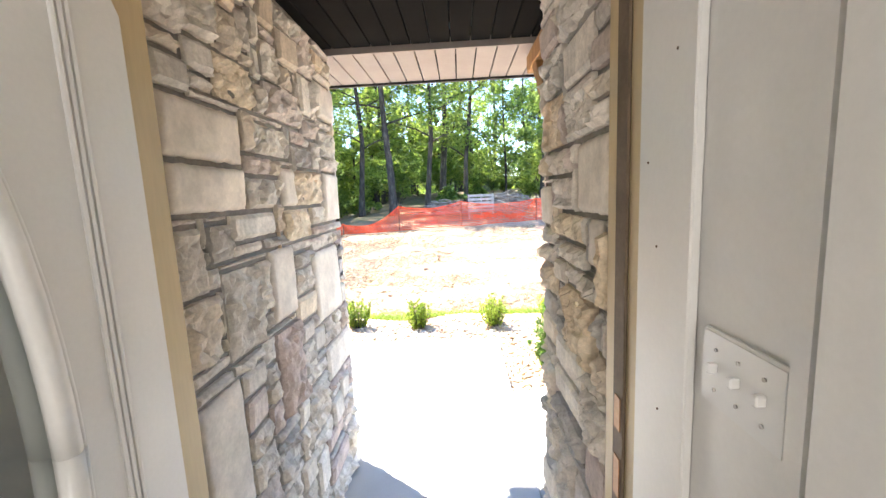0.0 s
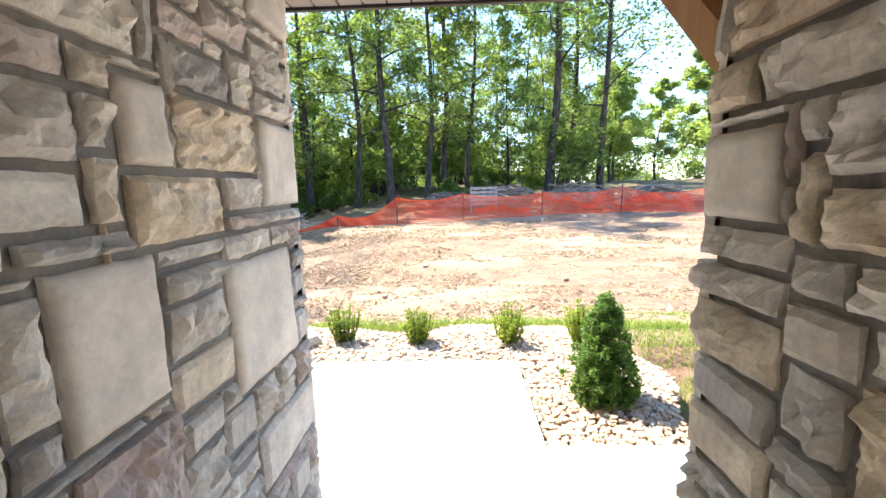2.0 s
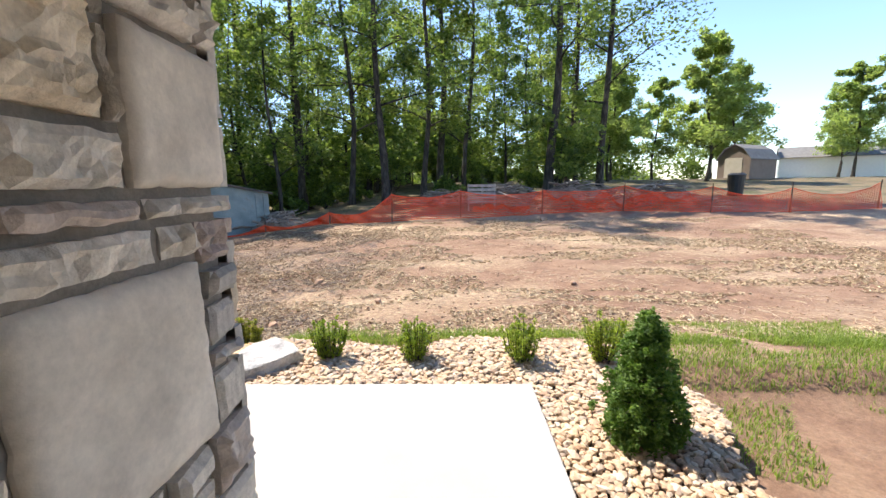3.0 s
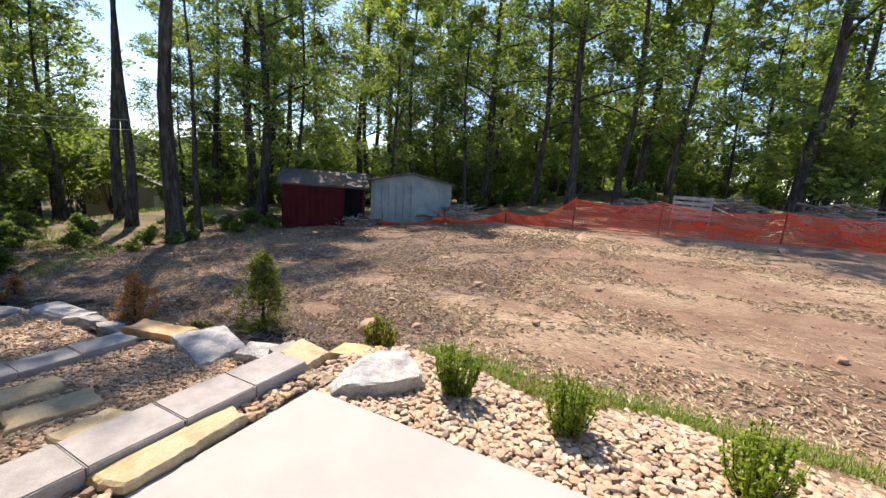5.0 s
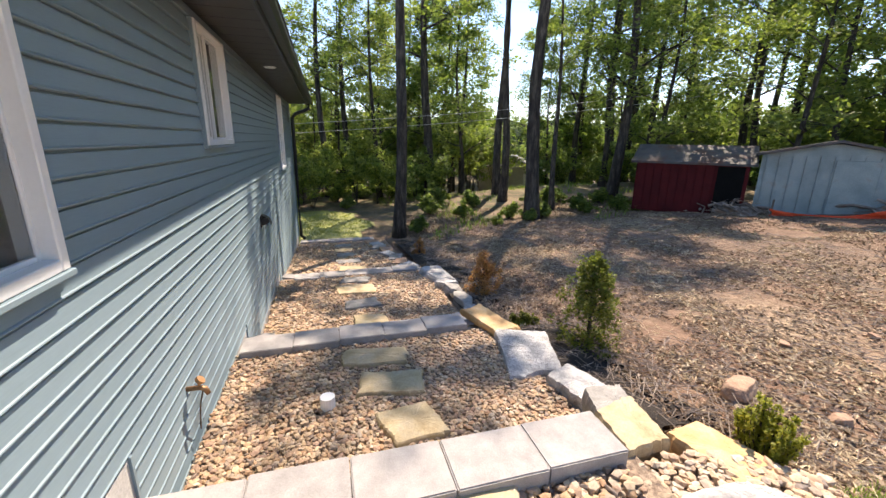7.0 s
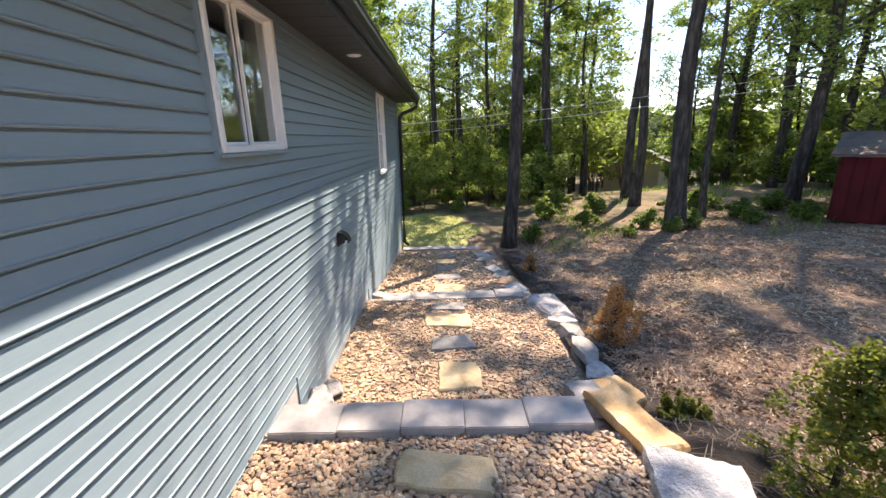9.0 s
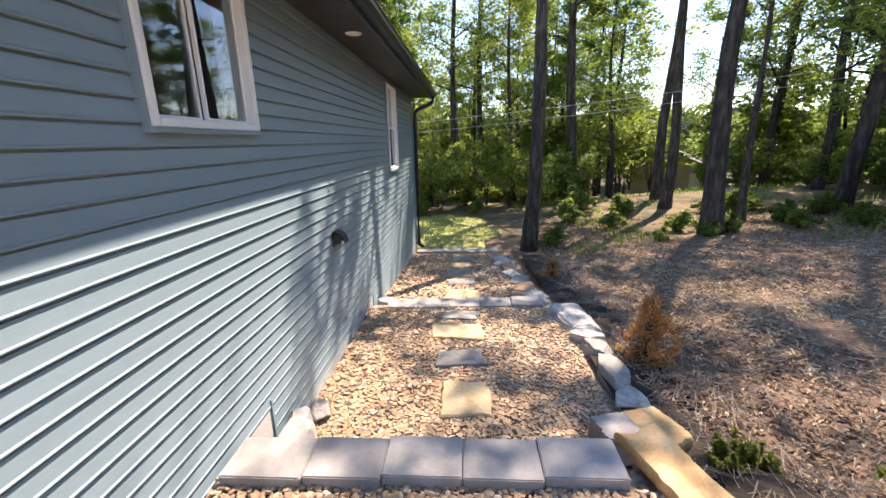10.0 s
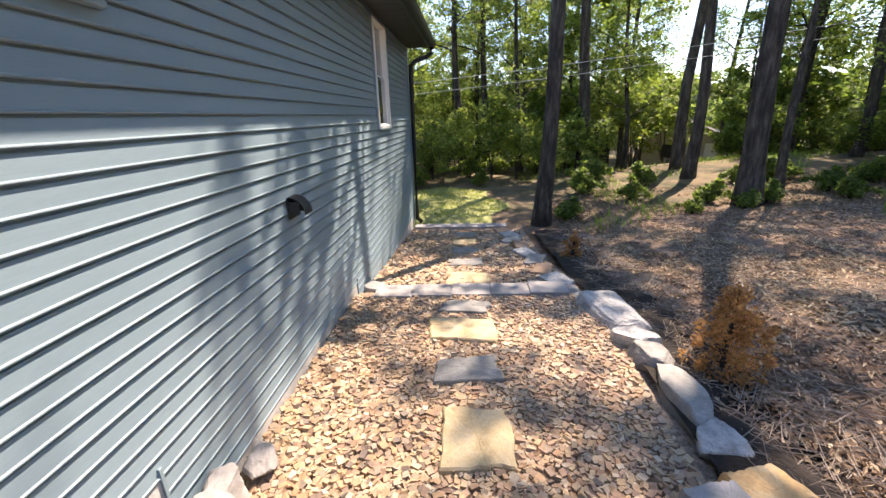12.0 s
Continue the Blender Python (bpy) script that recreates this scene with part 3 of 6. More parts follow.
def bed_z(x, y):
    return -0.035 + 0.02 * math.sin(x * 3 + y * 2) - 0.05 * smoothstep(6.1, 6.5, y)


def grid_sheet(name, x0, x1, y0, y1, step, height, material, keep=lambda x, y: True):
    nxs, nys = int((x1 - x0) / step) + 1, int((y1 - y0) / step) + 1
    v = [(x0 + (x1 - x0) * i / (nxs - 1), y0 + (y1 - y0) * j / (nys - 1)) for j in range(nys) for i in range(nxs)]
    f = [(j * nxs + i, j * nxs + i + 1, (j + 1) * nxs + i + 1, (j + 1) * nxs + i) for j in range(nys - 1) for i in range(nxs - 1)
         if keep(*v[j * nxs + i])]
    return arrays(name, [(x, y, height(x, y)) for x, y in v], f, material, smooth=True)


tagged(grid_sheet("gravel_bed", -2.3, 2.0, 4.1, 6.6, 0.05, lambda x, y: bed_z(x, y) - 0.03, M["gravel_base"], in_bed), "fine grit under the river rock bed", "gravel bed", kind="structure")
tagged(pebbles("river_rock", scatter(-2.3, 2.0, 4.1, 6.6, 800, 3, in_bed, bed_z), 0.03, M["cobble"], 3), "pale tan river rock filling the planting bed", "gravel", kind="stuff")

def path_edge(x):
    """Outer line of the gravel path, where the edging stones stand."""
    if x > -2.35:
        return 5.35
    if x > -4.9:
        return 5.66
    return 5.78 + 0.1 * math.sin(x * 1.3) - 0.06 * max(-x - 8.3, 0)


tagged(grid_sheet("gravel_path", -13.1, -2.0, 3.2, 6.0, 0.055, lambda x, y: terrace_z(x) - 0.025, M["gravel_base"], lambda x, y: y < path_edge(x) + 0.22), "fine grit under the path gravel", "gravel path", kind="structure")
for k, (x0, x1, per, size) in enumerate(((-2.22, -2.0, 700, 0.03), (-4.52, -2.5, 1750, 0.021), (-8.12, -4.82, 1400, 0.023), (-13.05, -8.4, 480, 0.034))):
    pts = scatter(x0, x1, 3.2, 6.0, per, 10 + k, lambda x, y: y < path_edge(x) + 0.12, lambda x, y: terrace_z(x))
    tagged(pebbles("path_gravel", pts, size, M["pebble"], 20 + k, 0.65, k > 1), "tan, brown and cream river gravel between the concrete steps", "gravel", kind="stuff")


# ---------- concrete block steps ----------
def block_row(x, y0, widths, top, tall, depth=0.31, seed=0, skew=0.0, label=""):
    rng = random.Random(seed)
    row = tagged(empty("block_step"), label, "step", "concrete block steps along the path", kind="structure")
    y = y0
    for w in widths:
        dz, dx = rng.uniform(-0.006, 0.006), rng.uniform(-0.008, 0.008) + skew * (y - y0)
        ob = part("block", boxes((x - depth + dx, x + dx, y + 0.002, y + w - 0.003, top - tall + dz, top + dz), bevel=0.007, seg=2), M["block"], row)
        y += w
    return row


block_row(-2.2, 3.22, [0.44, 0.455, 0.455, 0.465, 0.46], 0.1, 0.11, 0.33, 1, 0.0, "grey cast concrete cap blocks forming the top step")
block_row(-2.24, 3.24, [0.44, 0.455, 0.455, 0.465, 0.44], -0.012, 0.45, 0.29, 2, 0.0, "grey concrete blocks under the top step")
block_row(-4.47, 3.23, [0.46, 0.43, 0.44, 0.435, 0.45], -0.28, 0.1, 0.31, 3, -0.03, "grey cast concrete cap blocks of the second step")
block_row(-4.56, 3.3, [0.44, 0.44, 0.44, 0.44, 0.32], -0.385, 0.55, 0.33, 4, -0.03, "grey concrete blocks under the second step")
block_row(-8.07, 3.42, [0.44, 0.455, 0.455, 0.455, 0.44], -0.84, 0.12, 0.33, 5, -0.06, "grey cast concrete cap blocks of the third step")
block_row(-8.12, 3.45, [0.44, 0.455, 0.455, 0.455, 0.4], -0.963, 0.3, 0.31, 6, -0.06, "grey concrete blocks under the third step")
block_row(-13.02, 3.24, [0.44, 0.43, 0.44, 0.43, 0.42], -1.37, 0.16, 0.31, 7, -0.02, "grey cast concrete cap blocks of the lowest step")


# ---------- flagstones and edging rock ----------
def flag(name, cx, cy, z, lx, ly, thick, material, seed, rz=0.0, n=9, label="", group="", tilt=(0, 0), rough=0.16):
    """A split flat stone: an uneven outline, a chipped edge, a slightly uneven top."""
    rng = random.Random(seed)
    bm = bmesh.new()
    corners = [(sx * lx / 2 * (1 - rng.uniform(0, rough * 1.7)), sy * ly / 2 * (1 - rng.uniform(0, rough * 1.7))) for sx, sy in ((1, 1), (-1, 1), (-1, -1), (1, -1))]
    ring = []
    for k in range(4):
        a, b = corners[k], corners[(k + 1) % 4]
        ring.append(a)
        for _ in range(1 + (n + k) % 2):
            t = rng.uniform(0.25, 0.75)
            w = 1 + rng.uniform(-rough * 0.5, rough * 0.7)
            ring.append(((a[0] + (b[0] - a[0]) * t) * w, (a[1] + (b[1] - a[1]) * t) * w))
    ring.sort(key=lambda p: math.atan2(p[1], p[0]))
    fine = []
    for k, a in enumerate(ring):
        b = ring[(k + 1) % len(ring)]
        for q in range(5):
            t = q / 5
            j = 0.009 if q else 0.004
            fine.append((a[0] + (b[0] - a[0]) * t + rng.uniform(-j, j), a[1] + (b[1] - a[1]) * t + rng.uniform(-j, j)))
    levels = ((0.93, -thick), (1.02, -thick * 0.55), (1.0, -thick * 0.18), (0.95, -0.002), (0.6, 0.004), (0.28, 0.006))
    rings = [[bm.verts.new((x * s, y * s, h + rng.uniform(-0.004, 0.004) * (1 if i < 3 else 0.3))) for x, y in fine] for i, (s, h) in enumerate(levels)]
    m = len(fine)
    for a, b in zip(rings, rings[1:]):
        for k in range(m):
            bm.faces.new((a[k], a[(k + 1) % m], b[(k + 1) % m], b[k]))
    bm.faces.new(rings[-1])
    bm.faces.new(rings[0][::-1])
    ob = part(name, bm, material)
    ob.matrix_basis = pose(cx, cy, z, tilt[0], tilt[1], rz)
    return tagged(ob, label, "stone", group)


G1 = "stepping stones on the gravel path"
flag("stepping_stone", -2.13, 4.5, 0.06, 0.26, 0.86, 0.08, M["yellow_stone"], 1, 4, 10, "long yellow sandstone slab lying beside the patio", G1)
FLAGS = ((-3.2, 4.58, 0.44, 0.48, "yellow_stone", 2, "cream and yellow sandstone stepping stone"), (-3.72, 4.5, 0.36, 0.66, "yellow_stone", 3, "wide yellow sandstone stepping stone"),
         (-4.18, 4.42, 0.3, 0.6, "yellow_stone", 4, "mossy tan stepping stone before a block step"), (-5.95, 4.56, 0.62, 0.6, "yellow_stone", 5, "large yellow sandstone stepping stone"),
         (-6.66, 4.5, 0.42, 0.56, "grey_stone", 6, "blue-grey slate stepping stone"), (-7.33, 4.46, 0.42, 0.74, "yellow_stone", 7, "cracked tan stepping stone"),
         (-7.8, 4.48, 0.34, 0.6, "grey_stone", 8, "grey stepping stone before a block step"), (-9.1, 4.5, 0.45, 0.66, "yellow_stone", 9, "tan stepping stone on gravel"),
         (-9.95, 4.46, 0.42, 0.6, "grey_stone", 10, "grey stepping stone on gravel"), (-10.75, 4.44, 0.4, 0.5, "grey_stone", 11, "small grey stepping stone on gravel"),
         (-11.5, 4.42, 0.4, 0.5, "yellow_stone", 12, "pale stepping stone on gravel"), (-12.3, 4.42, 0.4, 0.5, "grey_stone", 13, "grey stepping stone low on the path"))
for x, y, lx, ly, m, sd, lb in FLAGS:
    flag("stepping_stone", x, y, terrace_z(x) + 0.05, lx, ly, 0.075, M[m], sd * 7, random.Random(sd).uniform(-12, 12), 5 + sd % 2, lb, G1, rough=0.2)


def boulder(name, cx, cy, z, lx, ly, lz, material, seed, rz=0.0, label="", group="", cat="rock", tilt=(0, 0), chop=0.62):
    """A split rock: a ball cut by random planes, with a ragged skin."""
    rng = random.Random(seed)
    bm = bmesh.new()
    bmesh.ops.create_icosphere(bm, subdivisions=4, radius=1)
    planes = [(Vector((0, 0, 1)), chop)]
    for _ in range(11):
        d = Vector((rng.gauss(0, 1), rng.gauss(0, 1), rng.gauss(0, 0.6))).normalized()
        planes.append((d, rng.uniform(0.5, 0.78)))
    off = rng.uniform(0, 50)
    for v in bm.verts:
        c = v.co.copy()
        for d, h in planes:
            e = c.dot(d) - h
            if e > 0:
                c -= d * e * 0.94
        c *= 1 + 0.05 * noise.fractal(v.co * 2.5 + Vector((off, 0, 0)), 1.0, 2.0, 4) + 0.03 * noise.noise(v.co * 7 + Vector((0, off, 0)))
        v.co = Vector((c.x * lx * 0.62, c.y * ly * 0.62, c.z * lz * 0.7))
    ob = part(name, bm, material)
    ob.matrix_basis = pose(cx, cy, z, tilt[0], tilt[1], rz)
    return tagged(ob, label, cat, group)


G2 = "edging stones along the gravel path"
boulder("boulder", -1.7, 5.72, -0.02, 0.84, 0.62, 0.4, M["white_rock"], 9, 25, "pale blue-grey quarry boulder at the patio corner", "", "boulder", (6, -4), 0.38)
EDGING = ((-2.46, 5.72, -0.03, 0.36, 0.32, 0.14, "yellow_stone", "pale yellow flat edging stone"), (-2.2, 6.12, -0.1, 0.5, 0.36, 0.14, "orange_stone", "orange sandstone edging slab"),
          (-2.84, 5.92, -0.2, 0.4, 0.3, 0.2, "grey_stone", "flat grey edging stone beside the top step"), (-3.26, 5.92, -0.3, 0.46, 0.32, 0.2, "white_rock", "pale ragged split edging stone"),
          (-3.88, 5.82, -0.33, 0.76, 0.46, 0.22, "white_rock", "large pale grey edging rock"), (-5.28, 5.66, -0.6, 0.26, 0.26, 0.24, "block", "broken grey concrete block piece"))
EDGE_ROCK = ((-5.96, 6.03, -0.83, 0.24, 0.24, 0.24, "white_rock", "small pale edging stone"), (-6.38, 6.02, -0.83, 0.58, 0.27, 0.26, "grey_stone", "blue-grey split edging stone"),
             (-6.83, 6.02, -0.82, 0.3, 0.26, 0.26, "grey_stone", "dark grey split edging stone"), (-7.12, 6.0, -0.82, 0.3, 0.28, 0.26, "white_rock", "grey weathered edging stone"),
             (-7.74, 5.95, -0.84, 0.95, 0.42, 0.3, "white_rock", "big pale grey edging rock"))
for k, (x, y, z, lx, ly, lz, m, lb) in enumerate(EDGING):
    flag("edging_stone", x, y, z + 0.06, lx * 1.12, ly * 1.15, lz, M[m], 40 + k, 14 * math.sin(k * 2.7), 6 + k % 4, lb, G2, (4 * math.sin(k * 5.0), 4 * math.cos(k * 3.0)), 0.2)
for k, (x, y, z, lx, ly, lz, m, lb) in enumerate(EDGE_ROCK):
    boulder("edging_stone", x, y, z - 0.01, lx * 1.15, ly * 1.3, lz * 1.1, M[m], 240 + k, 12 * math.sin(k * 2.1) - 8, lb, G2, "stone", (5 * math.sin(k * 5.0), 4 * math.cos(k * 3.0)), 0.42)
flag("edging_stone", -4.58, 5.68, -0.25, 0.74, 0.4, 0.09, M["orange_stone"], 66, 20, 9, "long orange sandstone edging slab", G2, (2, 3), 0.3)
flag("edging_stone", -5.4, 5.98, -0.62, 0.5, 0.34, 0.14, M["orange_stone"], 62, 20, 8, "orange-brown sandstone edging slab", G2)
for k in range(9):
    x = -8.45 - 0.52 * k
    flag("edging_stone", x, 5.72 - 0.055 * k + 0.05 * math.sin(k * 3.0), terrace_z(x) + 0.08, 0.52, 0.36, 0.18, M[("grey_stone", "white_rock", "brown_rock")[k % 3]], 80 + k, 25 * math.sin(k * 1.9), 6 + k % 3, "weathered edging stone beside the lower path", G2, (5 * math.sin(k), 0), 0.22)
for k, (x, y, s) in enumerate(((-2.57, 9.9, 0.2), (-2.42, 9.75, 0.12), (-1.14, 8.47, 0.15), (-2.9, 7.2, 0.3), (-2.4, 7.5, 0.16), (-0.6, 10.6, 0.13), (2.2, 9.4, 0.14), (3.3, 16.8, 0.3), (-3.5, 8.6, 0.16), (-3.3, 9.6, 0.12), (-5.6, 8.2, 0.14))):
    boulder("field_rock", x, y, ground_at(x, y) + s * 0.1, s, s * 0.8, s * 0.7, M["brown_rock"], 120 + k, 40 * k, "brown rock lying on bare soil", "loose rocks in the yard")

# ---------- house wall with lap siding ----------
WY = 3.17
COURSE = 0.1016
wall = tagged(empty("wall_north"), "blue-grey vinyl lap siding wall above a concrete foundation", "wall", kind="structure")
# window openings: x0, x1, z0, z1
WIN = ((-2.47, -1.3, 1.17, 2.46), (-5.487, -4.572, 1.555, 2.46), (-11.045, -10.177, 0.97, 2.46))


def wall_panels():
    """The wall's core, with the three openings left free."""
    bm = bmesh.new()
    xs = [-13.6, WIN[2][0], WIN[2][1], WIN[1][0], WIN[1][1], WIN[0][0], WIN[0][1], -0.62]
    for i, (a, b) in enumerate(zip(xs, xs[1:])):
        hole = {1: WIN[2], 3: WIN[1], 5: WIN[0]}.get(i)
        if hole:
            box(bm, a, b, WY - 0.19, WY - 0.03, -1.6, hole[2])
            box(bm, a, b, WY - 0.19, WY - 0.03, hole[3], 2.75)
        else:
            box(bm, a, b, WY - 0.19, WY - 0.03, -1.6, 2.75)
    return bm


part("core", wall_panels(), M["foundation"], wall)


def siding_bottom(x):
    if x > -2.64:
        return 0.2
    if x > -5.2:
        return -0.345
    return -0.76 if x > -8.35 else -1.17


def board(x0, x1, z):
    """One lap course: leaning face, rolled lower lip."""
    bm = bmesh.new()
    prof = ((-0.03, 0.0), (-0.003, 0.0), (0.003, 0.002), (0.005, 0.006), (0.0035, 0.01), (-0.001, 0.0135), (-0.002, 0.02), (-0.01, COURSE - 0.013), (-0.02, COURSE - 0.011), (-0.022, COURSE + 0.006), (-0.03, COURSE + 0.006))
    ends = [[bm.verts.new((x, WY + dy, z + dz)) for dy, dz in prof] for x in (x0, x1)]
    n = len(prof)
    for k in range(n):
        bm.faces.new((ends[0][k], ends[1][k], ends[1][(k + 1) % n], ends[0][(k + 1) % n]))
    bm.faces.new(ends[0])
    bm.faces.new(ends[1][::-1])
    bmesh.ops.recalc_face_normals(bm, faces=bm.faces)
    return bm


z = -1.194
while z < 2.56:
    spans = [(-13.56, -8.35), (-8.35, -5.2), (-5.2, -2.64), (-2.64, -0.64)]
    live = [(a, b) for a, b in spans if z >= siding_bottom((a + b) / 2) - 0.05]
    if live:
        a, b = min(s[0] for s in live), max(s[1] for s in live)
        cuts = sorted([w for w in WIN if w[2] - 0.06 < z < w[3] - 0.02], key=lambda w: w[0])
        edges, x = [], a
        for w in cuts:
            if w[0] - 0.02 > x:
                edges.append((x, w[0] - 0.02))
            x = w[1] + 0.02
        edges.append((x, b))
        for x0, x1 in edges:
            if x1 - x0 > 0.05:
                part("siding_board", board(x0, x1, z), M["siding"], wall)
    z += COURSE
for x, za, zb in ((-5.2, -0.76, -0.33), (-8.35, -1.17, -0.74), (-2.64, -0.345, 0.22)):
    part("siding_trim", boxes((x - 0.012, x + 0.006, WY - 0.02, WY + 0.007, za - 0.01, zb)), M["siding"], wall)
part("corner_post", boxes((-13.62, -13.54, WY - 0.05, WY + 0.02, -1.3, 2.56), bevel=0.004), M["siding"], wall)
# foundation ledge of rough block under the stepped siding
for x0, x1, z0, z1 in ((-2.64, -0.64, -0.4, 0.2), (-5.2, -2.64, -0.9, -0.345), (-8.35, -5.2, -1.2, -0.76), (-13.58, -8.35, -1.7, -1.17)):
    part("foundation", boxes((x0, x1, WY - 0.03, WY - 0.006, z0, z1 + 0.01)), M["foundation"], wall)
for k, (x, y, zz, lx, ly, lz) in enumerate(((-5.36, 3.28, -0.72, 0.4, 0.24, 0.28), (-5.02, 3.36, -0.62, 0.46, 0.36, 0.28), (-5.72, 3.28, -0.8, 0.34, 0.18, 0.16), (-8.6, 3.32, -1.02, 0.36, 0.24, 0.18), (-2.75, 3.26, -0.3, 0.26, 0.14, 0.2))):
    boulder("rubble_stone", x, y, zz, lx, ly, lz, M["block"], 150 + k, 12 * k, "pale broken concrete rubble at the foot of the wall", "rubble by the wall", "stone")


def window(name, x0, x1, z0, z1, split, label, mullion=None):
    """A white vinyl window in its opening: casing, sashes, panes."""
    w = tagged(empty(name, ((x0 + x1) / 2, WY, z0)), label, "window", kind="structure")
    cx = (x0 + x1) / 2
    a, b, h, c = x0 - cx, x1 - cx, z1 - z0, 0.024
    part("window_frame", boxes((a - 0.02, a + c, -0.09, 0.034, -0.02, h), (b - c, b + 0.02, -0.09, 0.034, -0.02, h), (a + c, b - c, -0.09, 0.032, h - c, h), (a + c, b - c, -0.09, 0.032, -0.02, c), bevel=0.004), M["white_vinyl"], w)
    part("window_sill", boxes((a - 0.03, b + 0.03, -0.02, 0.044, -0.045, -0.022), bevel=0.003), M["siding"], w)
    part("j_channel", boxes((a - 0.045, a - 0.021, -0.02, 0.02, -0.045, h), (b + 0.021, b + 0.045, -0.02, 0.02, -0.045, h)), M["siding"], w)
    if split == "side":
        halves = ((a + c, 0.0, c, h - c), (0.0, b - c, c, h - c))
    else:
        halves = ((a + c, b - c, c, h / 2), (a + c, b - c, h / 2, h - c))
    for i, (p, q, r, s) in enumerate(halves):
        y = -0.03 - 0.028 * i
        t = 0.019
        sash = part("sash", boxes((p, p + t, y - 0.012, y + 0.012, r, s), (q - t, q, y - 0.012, y + 0.012, r, s), (p + t, q - t, y - 0.011, y + 0.011, r, r + t), (p + t, q - t, y - 0.011, y + 0.011, s - t, s), bevel=0.003), M["white_vinyl"], w)
        g = part("pane", boxes((p + t, q - t, y - 0.003, y + 0.003, r + t, s - t)), M["glass"], sash)
        g.visible_shadow = False
    return w


window("window_1", *WIN[0], "side", "white vinyl sliding window near the patio")
window("window_2", *WIN[1], "side", "white vinyl sliding window high under the eave")
window("window_3", *WIN[2], "hung", "white double-hung window at the far end of the wall")
# rooms behind: dim walls, floor and ceiling
tagged(part("wall_inner_west", boxes((-13.6, -13.45, -4.0, WY - 0.19, -1.6, 2.75)), M["curtain"]), "plain grey end wall of the house", "wall", kind="structure")
tagged(part("wall_inner_back", boxes((-13.6, 6.0, -4.15, -4.0, -1.6, 2.75)), M["curtain"]), "plain grey back wall of the rooms", "wall", kind="structure")
tagged(part("floor_rooms", boxes((-13.45, -0.75, -4.0, WY - 0.19, -0.02, 0.12)), M["floor"]), "dim boarded floor of the rooms", "floor", kind="structure")
tagged(part("ceiling_rooms", boxes((-13.45, -0.75, -4.0, WY - 0.19, 2.6, 2.7)), M["white_paint"]), "plain white ceiling of the rooms", "ceiling", kind="structure")
tagged(part("wall_room_divider", boxes((-7.6, -7.5, -4.0, WY - 0.19, 0.12, 2.6)), M["curtain"]), "plain grey wall between two rooms", "wall", kind="structure")

# ---------- eave, gutter, roof ----------
EO = 3.66
eave = tagged(empty("eave"), "dark brown ribbed soffit with a black fascia", "eave", kind="structure")
bm = bmesh.new()
x = -13.7
while x < -0.9:
    box(bm, x + 0.004, x + 0.3, WY - 0.02, EO - 0.005, 2.545, 2.565)
    x += 0.305
part("soffit", bm, M["soffit"], eave)
part("fascia", boxes((-13.85, -0.9, EO - 0.004, EO + 0.018, 2.5, 2.68)), M["black_trim"], eave)


def gutter(x0, x1, y):
    bm = bmesh.new()
    prof = ((0, 0.11), (0, 0), (0.075, 0), (0.105, 0.05), (0.105, 0.1), (0.118, 0.11), (0.118, 0.102), (0.098, 0.092), (0.098, 0.052), (0.07, 0.008), (0.008, 0.008), (0.008, 0.11))
    ends = [[bm.verts.new((xx, y + a, 2.555 + b)) for a, b in prof] for xx in (x0, x1)]
    n = len(prof)
    for k in range(n):
        bm.faces.new((ends[0][k], ends[1][k], ends[1][(k + 1) % n], ends[0][(k + 1) % n]))
    bm.faces.new(ends[0])
    bm.faces.new(ends[1][::-1])
    bmesh.ops.recalc_face_normals(bm, faces=bm.faces)
    return bm


part("gutter", gutter(-13.88, -0.9, EO + 0.02), M["black_trim"], eave)
bm = bmesh.new()
tube(bm, [(-13.72, EO + 0.05, 2.56), (-13.72, EO + 0.05, 2.44), (-13.7, EO - 0.08, 2.36), (-13.6, WY + 0.16, 2.26), (-13.56, WY + 0.08, 2.16), (-13.56, WY + 0.075, 0.5), (-13.56, WY + 0.075, -1.28), (-13.58, WY + 0.18, -1.38)], 0.05, 10)
tagged(part("downspout", bm, M["black_trim"], smooth=True), "black aluminium downspout at the house corner", "downspout")
roof = tagged(empty("roof"), "dark shingled roof slope over the wall", "roof", kind="structure")
bm = bmesh.new()
v = [bm.verts.new(p) for p in ((-13.9, EO + 0.06, 2.69), (7, EO + 0.06, 2.69), (7, -0.4, 4.1), (-13.9, -0.4, 4.1))]
bm.faces.new(v)
r = bmesh.ops.extrude_face_region(bm, geom=bm.faces[:])
bmesh.ops.translate(bm, vec=(0, 0, 0.06), verts=[e for e in r["geom"] if isinstance(e, bmesh.types.BMVert)])
part("shingles", bm, M["shingle"], roof)
part("back_slope", boxes((-13.9, 7, -4.4, -0.4, 3.9, 4.1)), M["shingle"], roof)


def soffit_light(x):
    e = tagged(empty("soffit_light", (x, WY + 0.25, 2.545)), "round white recessed light in the soffit", "light", "soffit lights")
    bm = bmesh.new()
    bmesh.ops.create_cone(bm, segments=28, radius1=0.062, radius2=0.07, depth=0.008, cap_ends=True)
    part("lens", bm, M["lamp"], e).location = (0, 0, -0.008)
    bm = bmesh.new()
    bmesh.ops.create_cone(bm, segments=28, radius1=0.082, radius2=0.088, depth=0.006, cap_ends=True)
    part("ring", bm, M["plate"], e).location = (0, 0, -0.002)


soffit_light(-7.3)
soffit_light(-3.3)

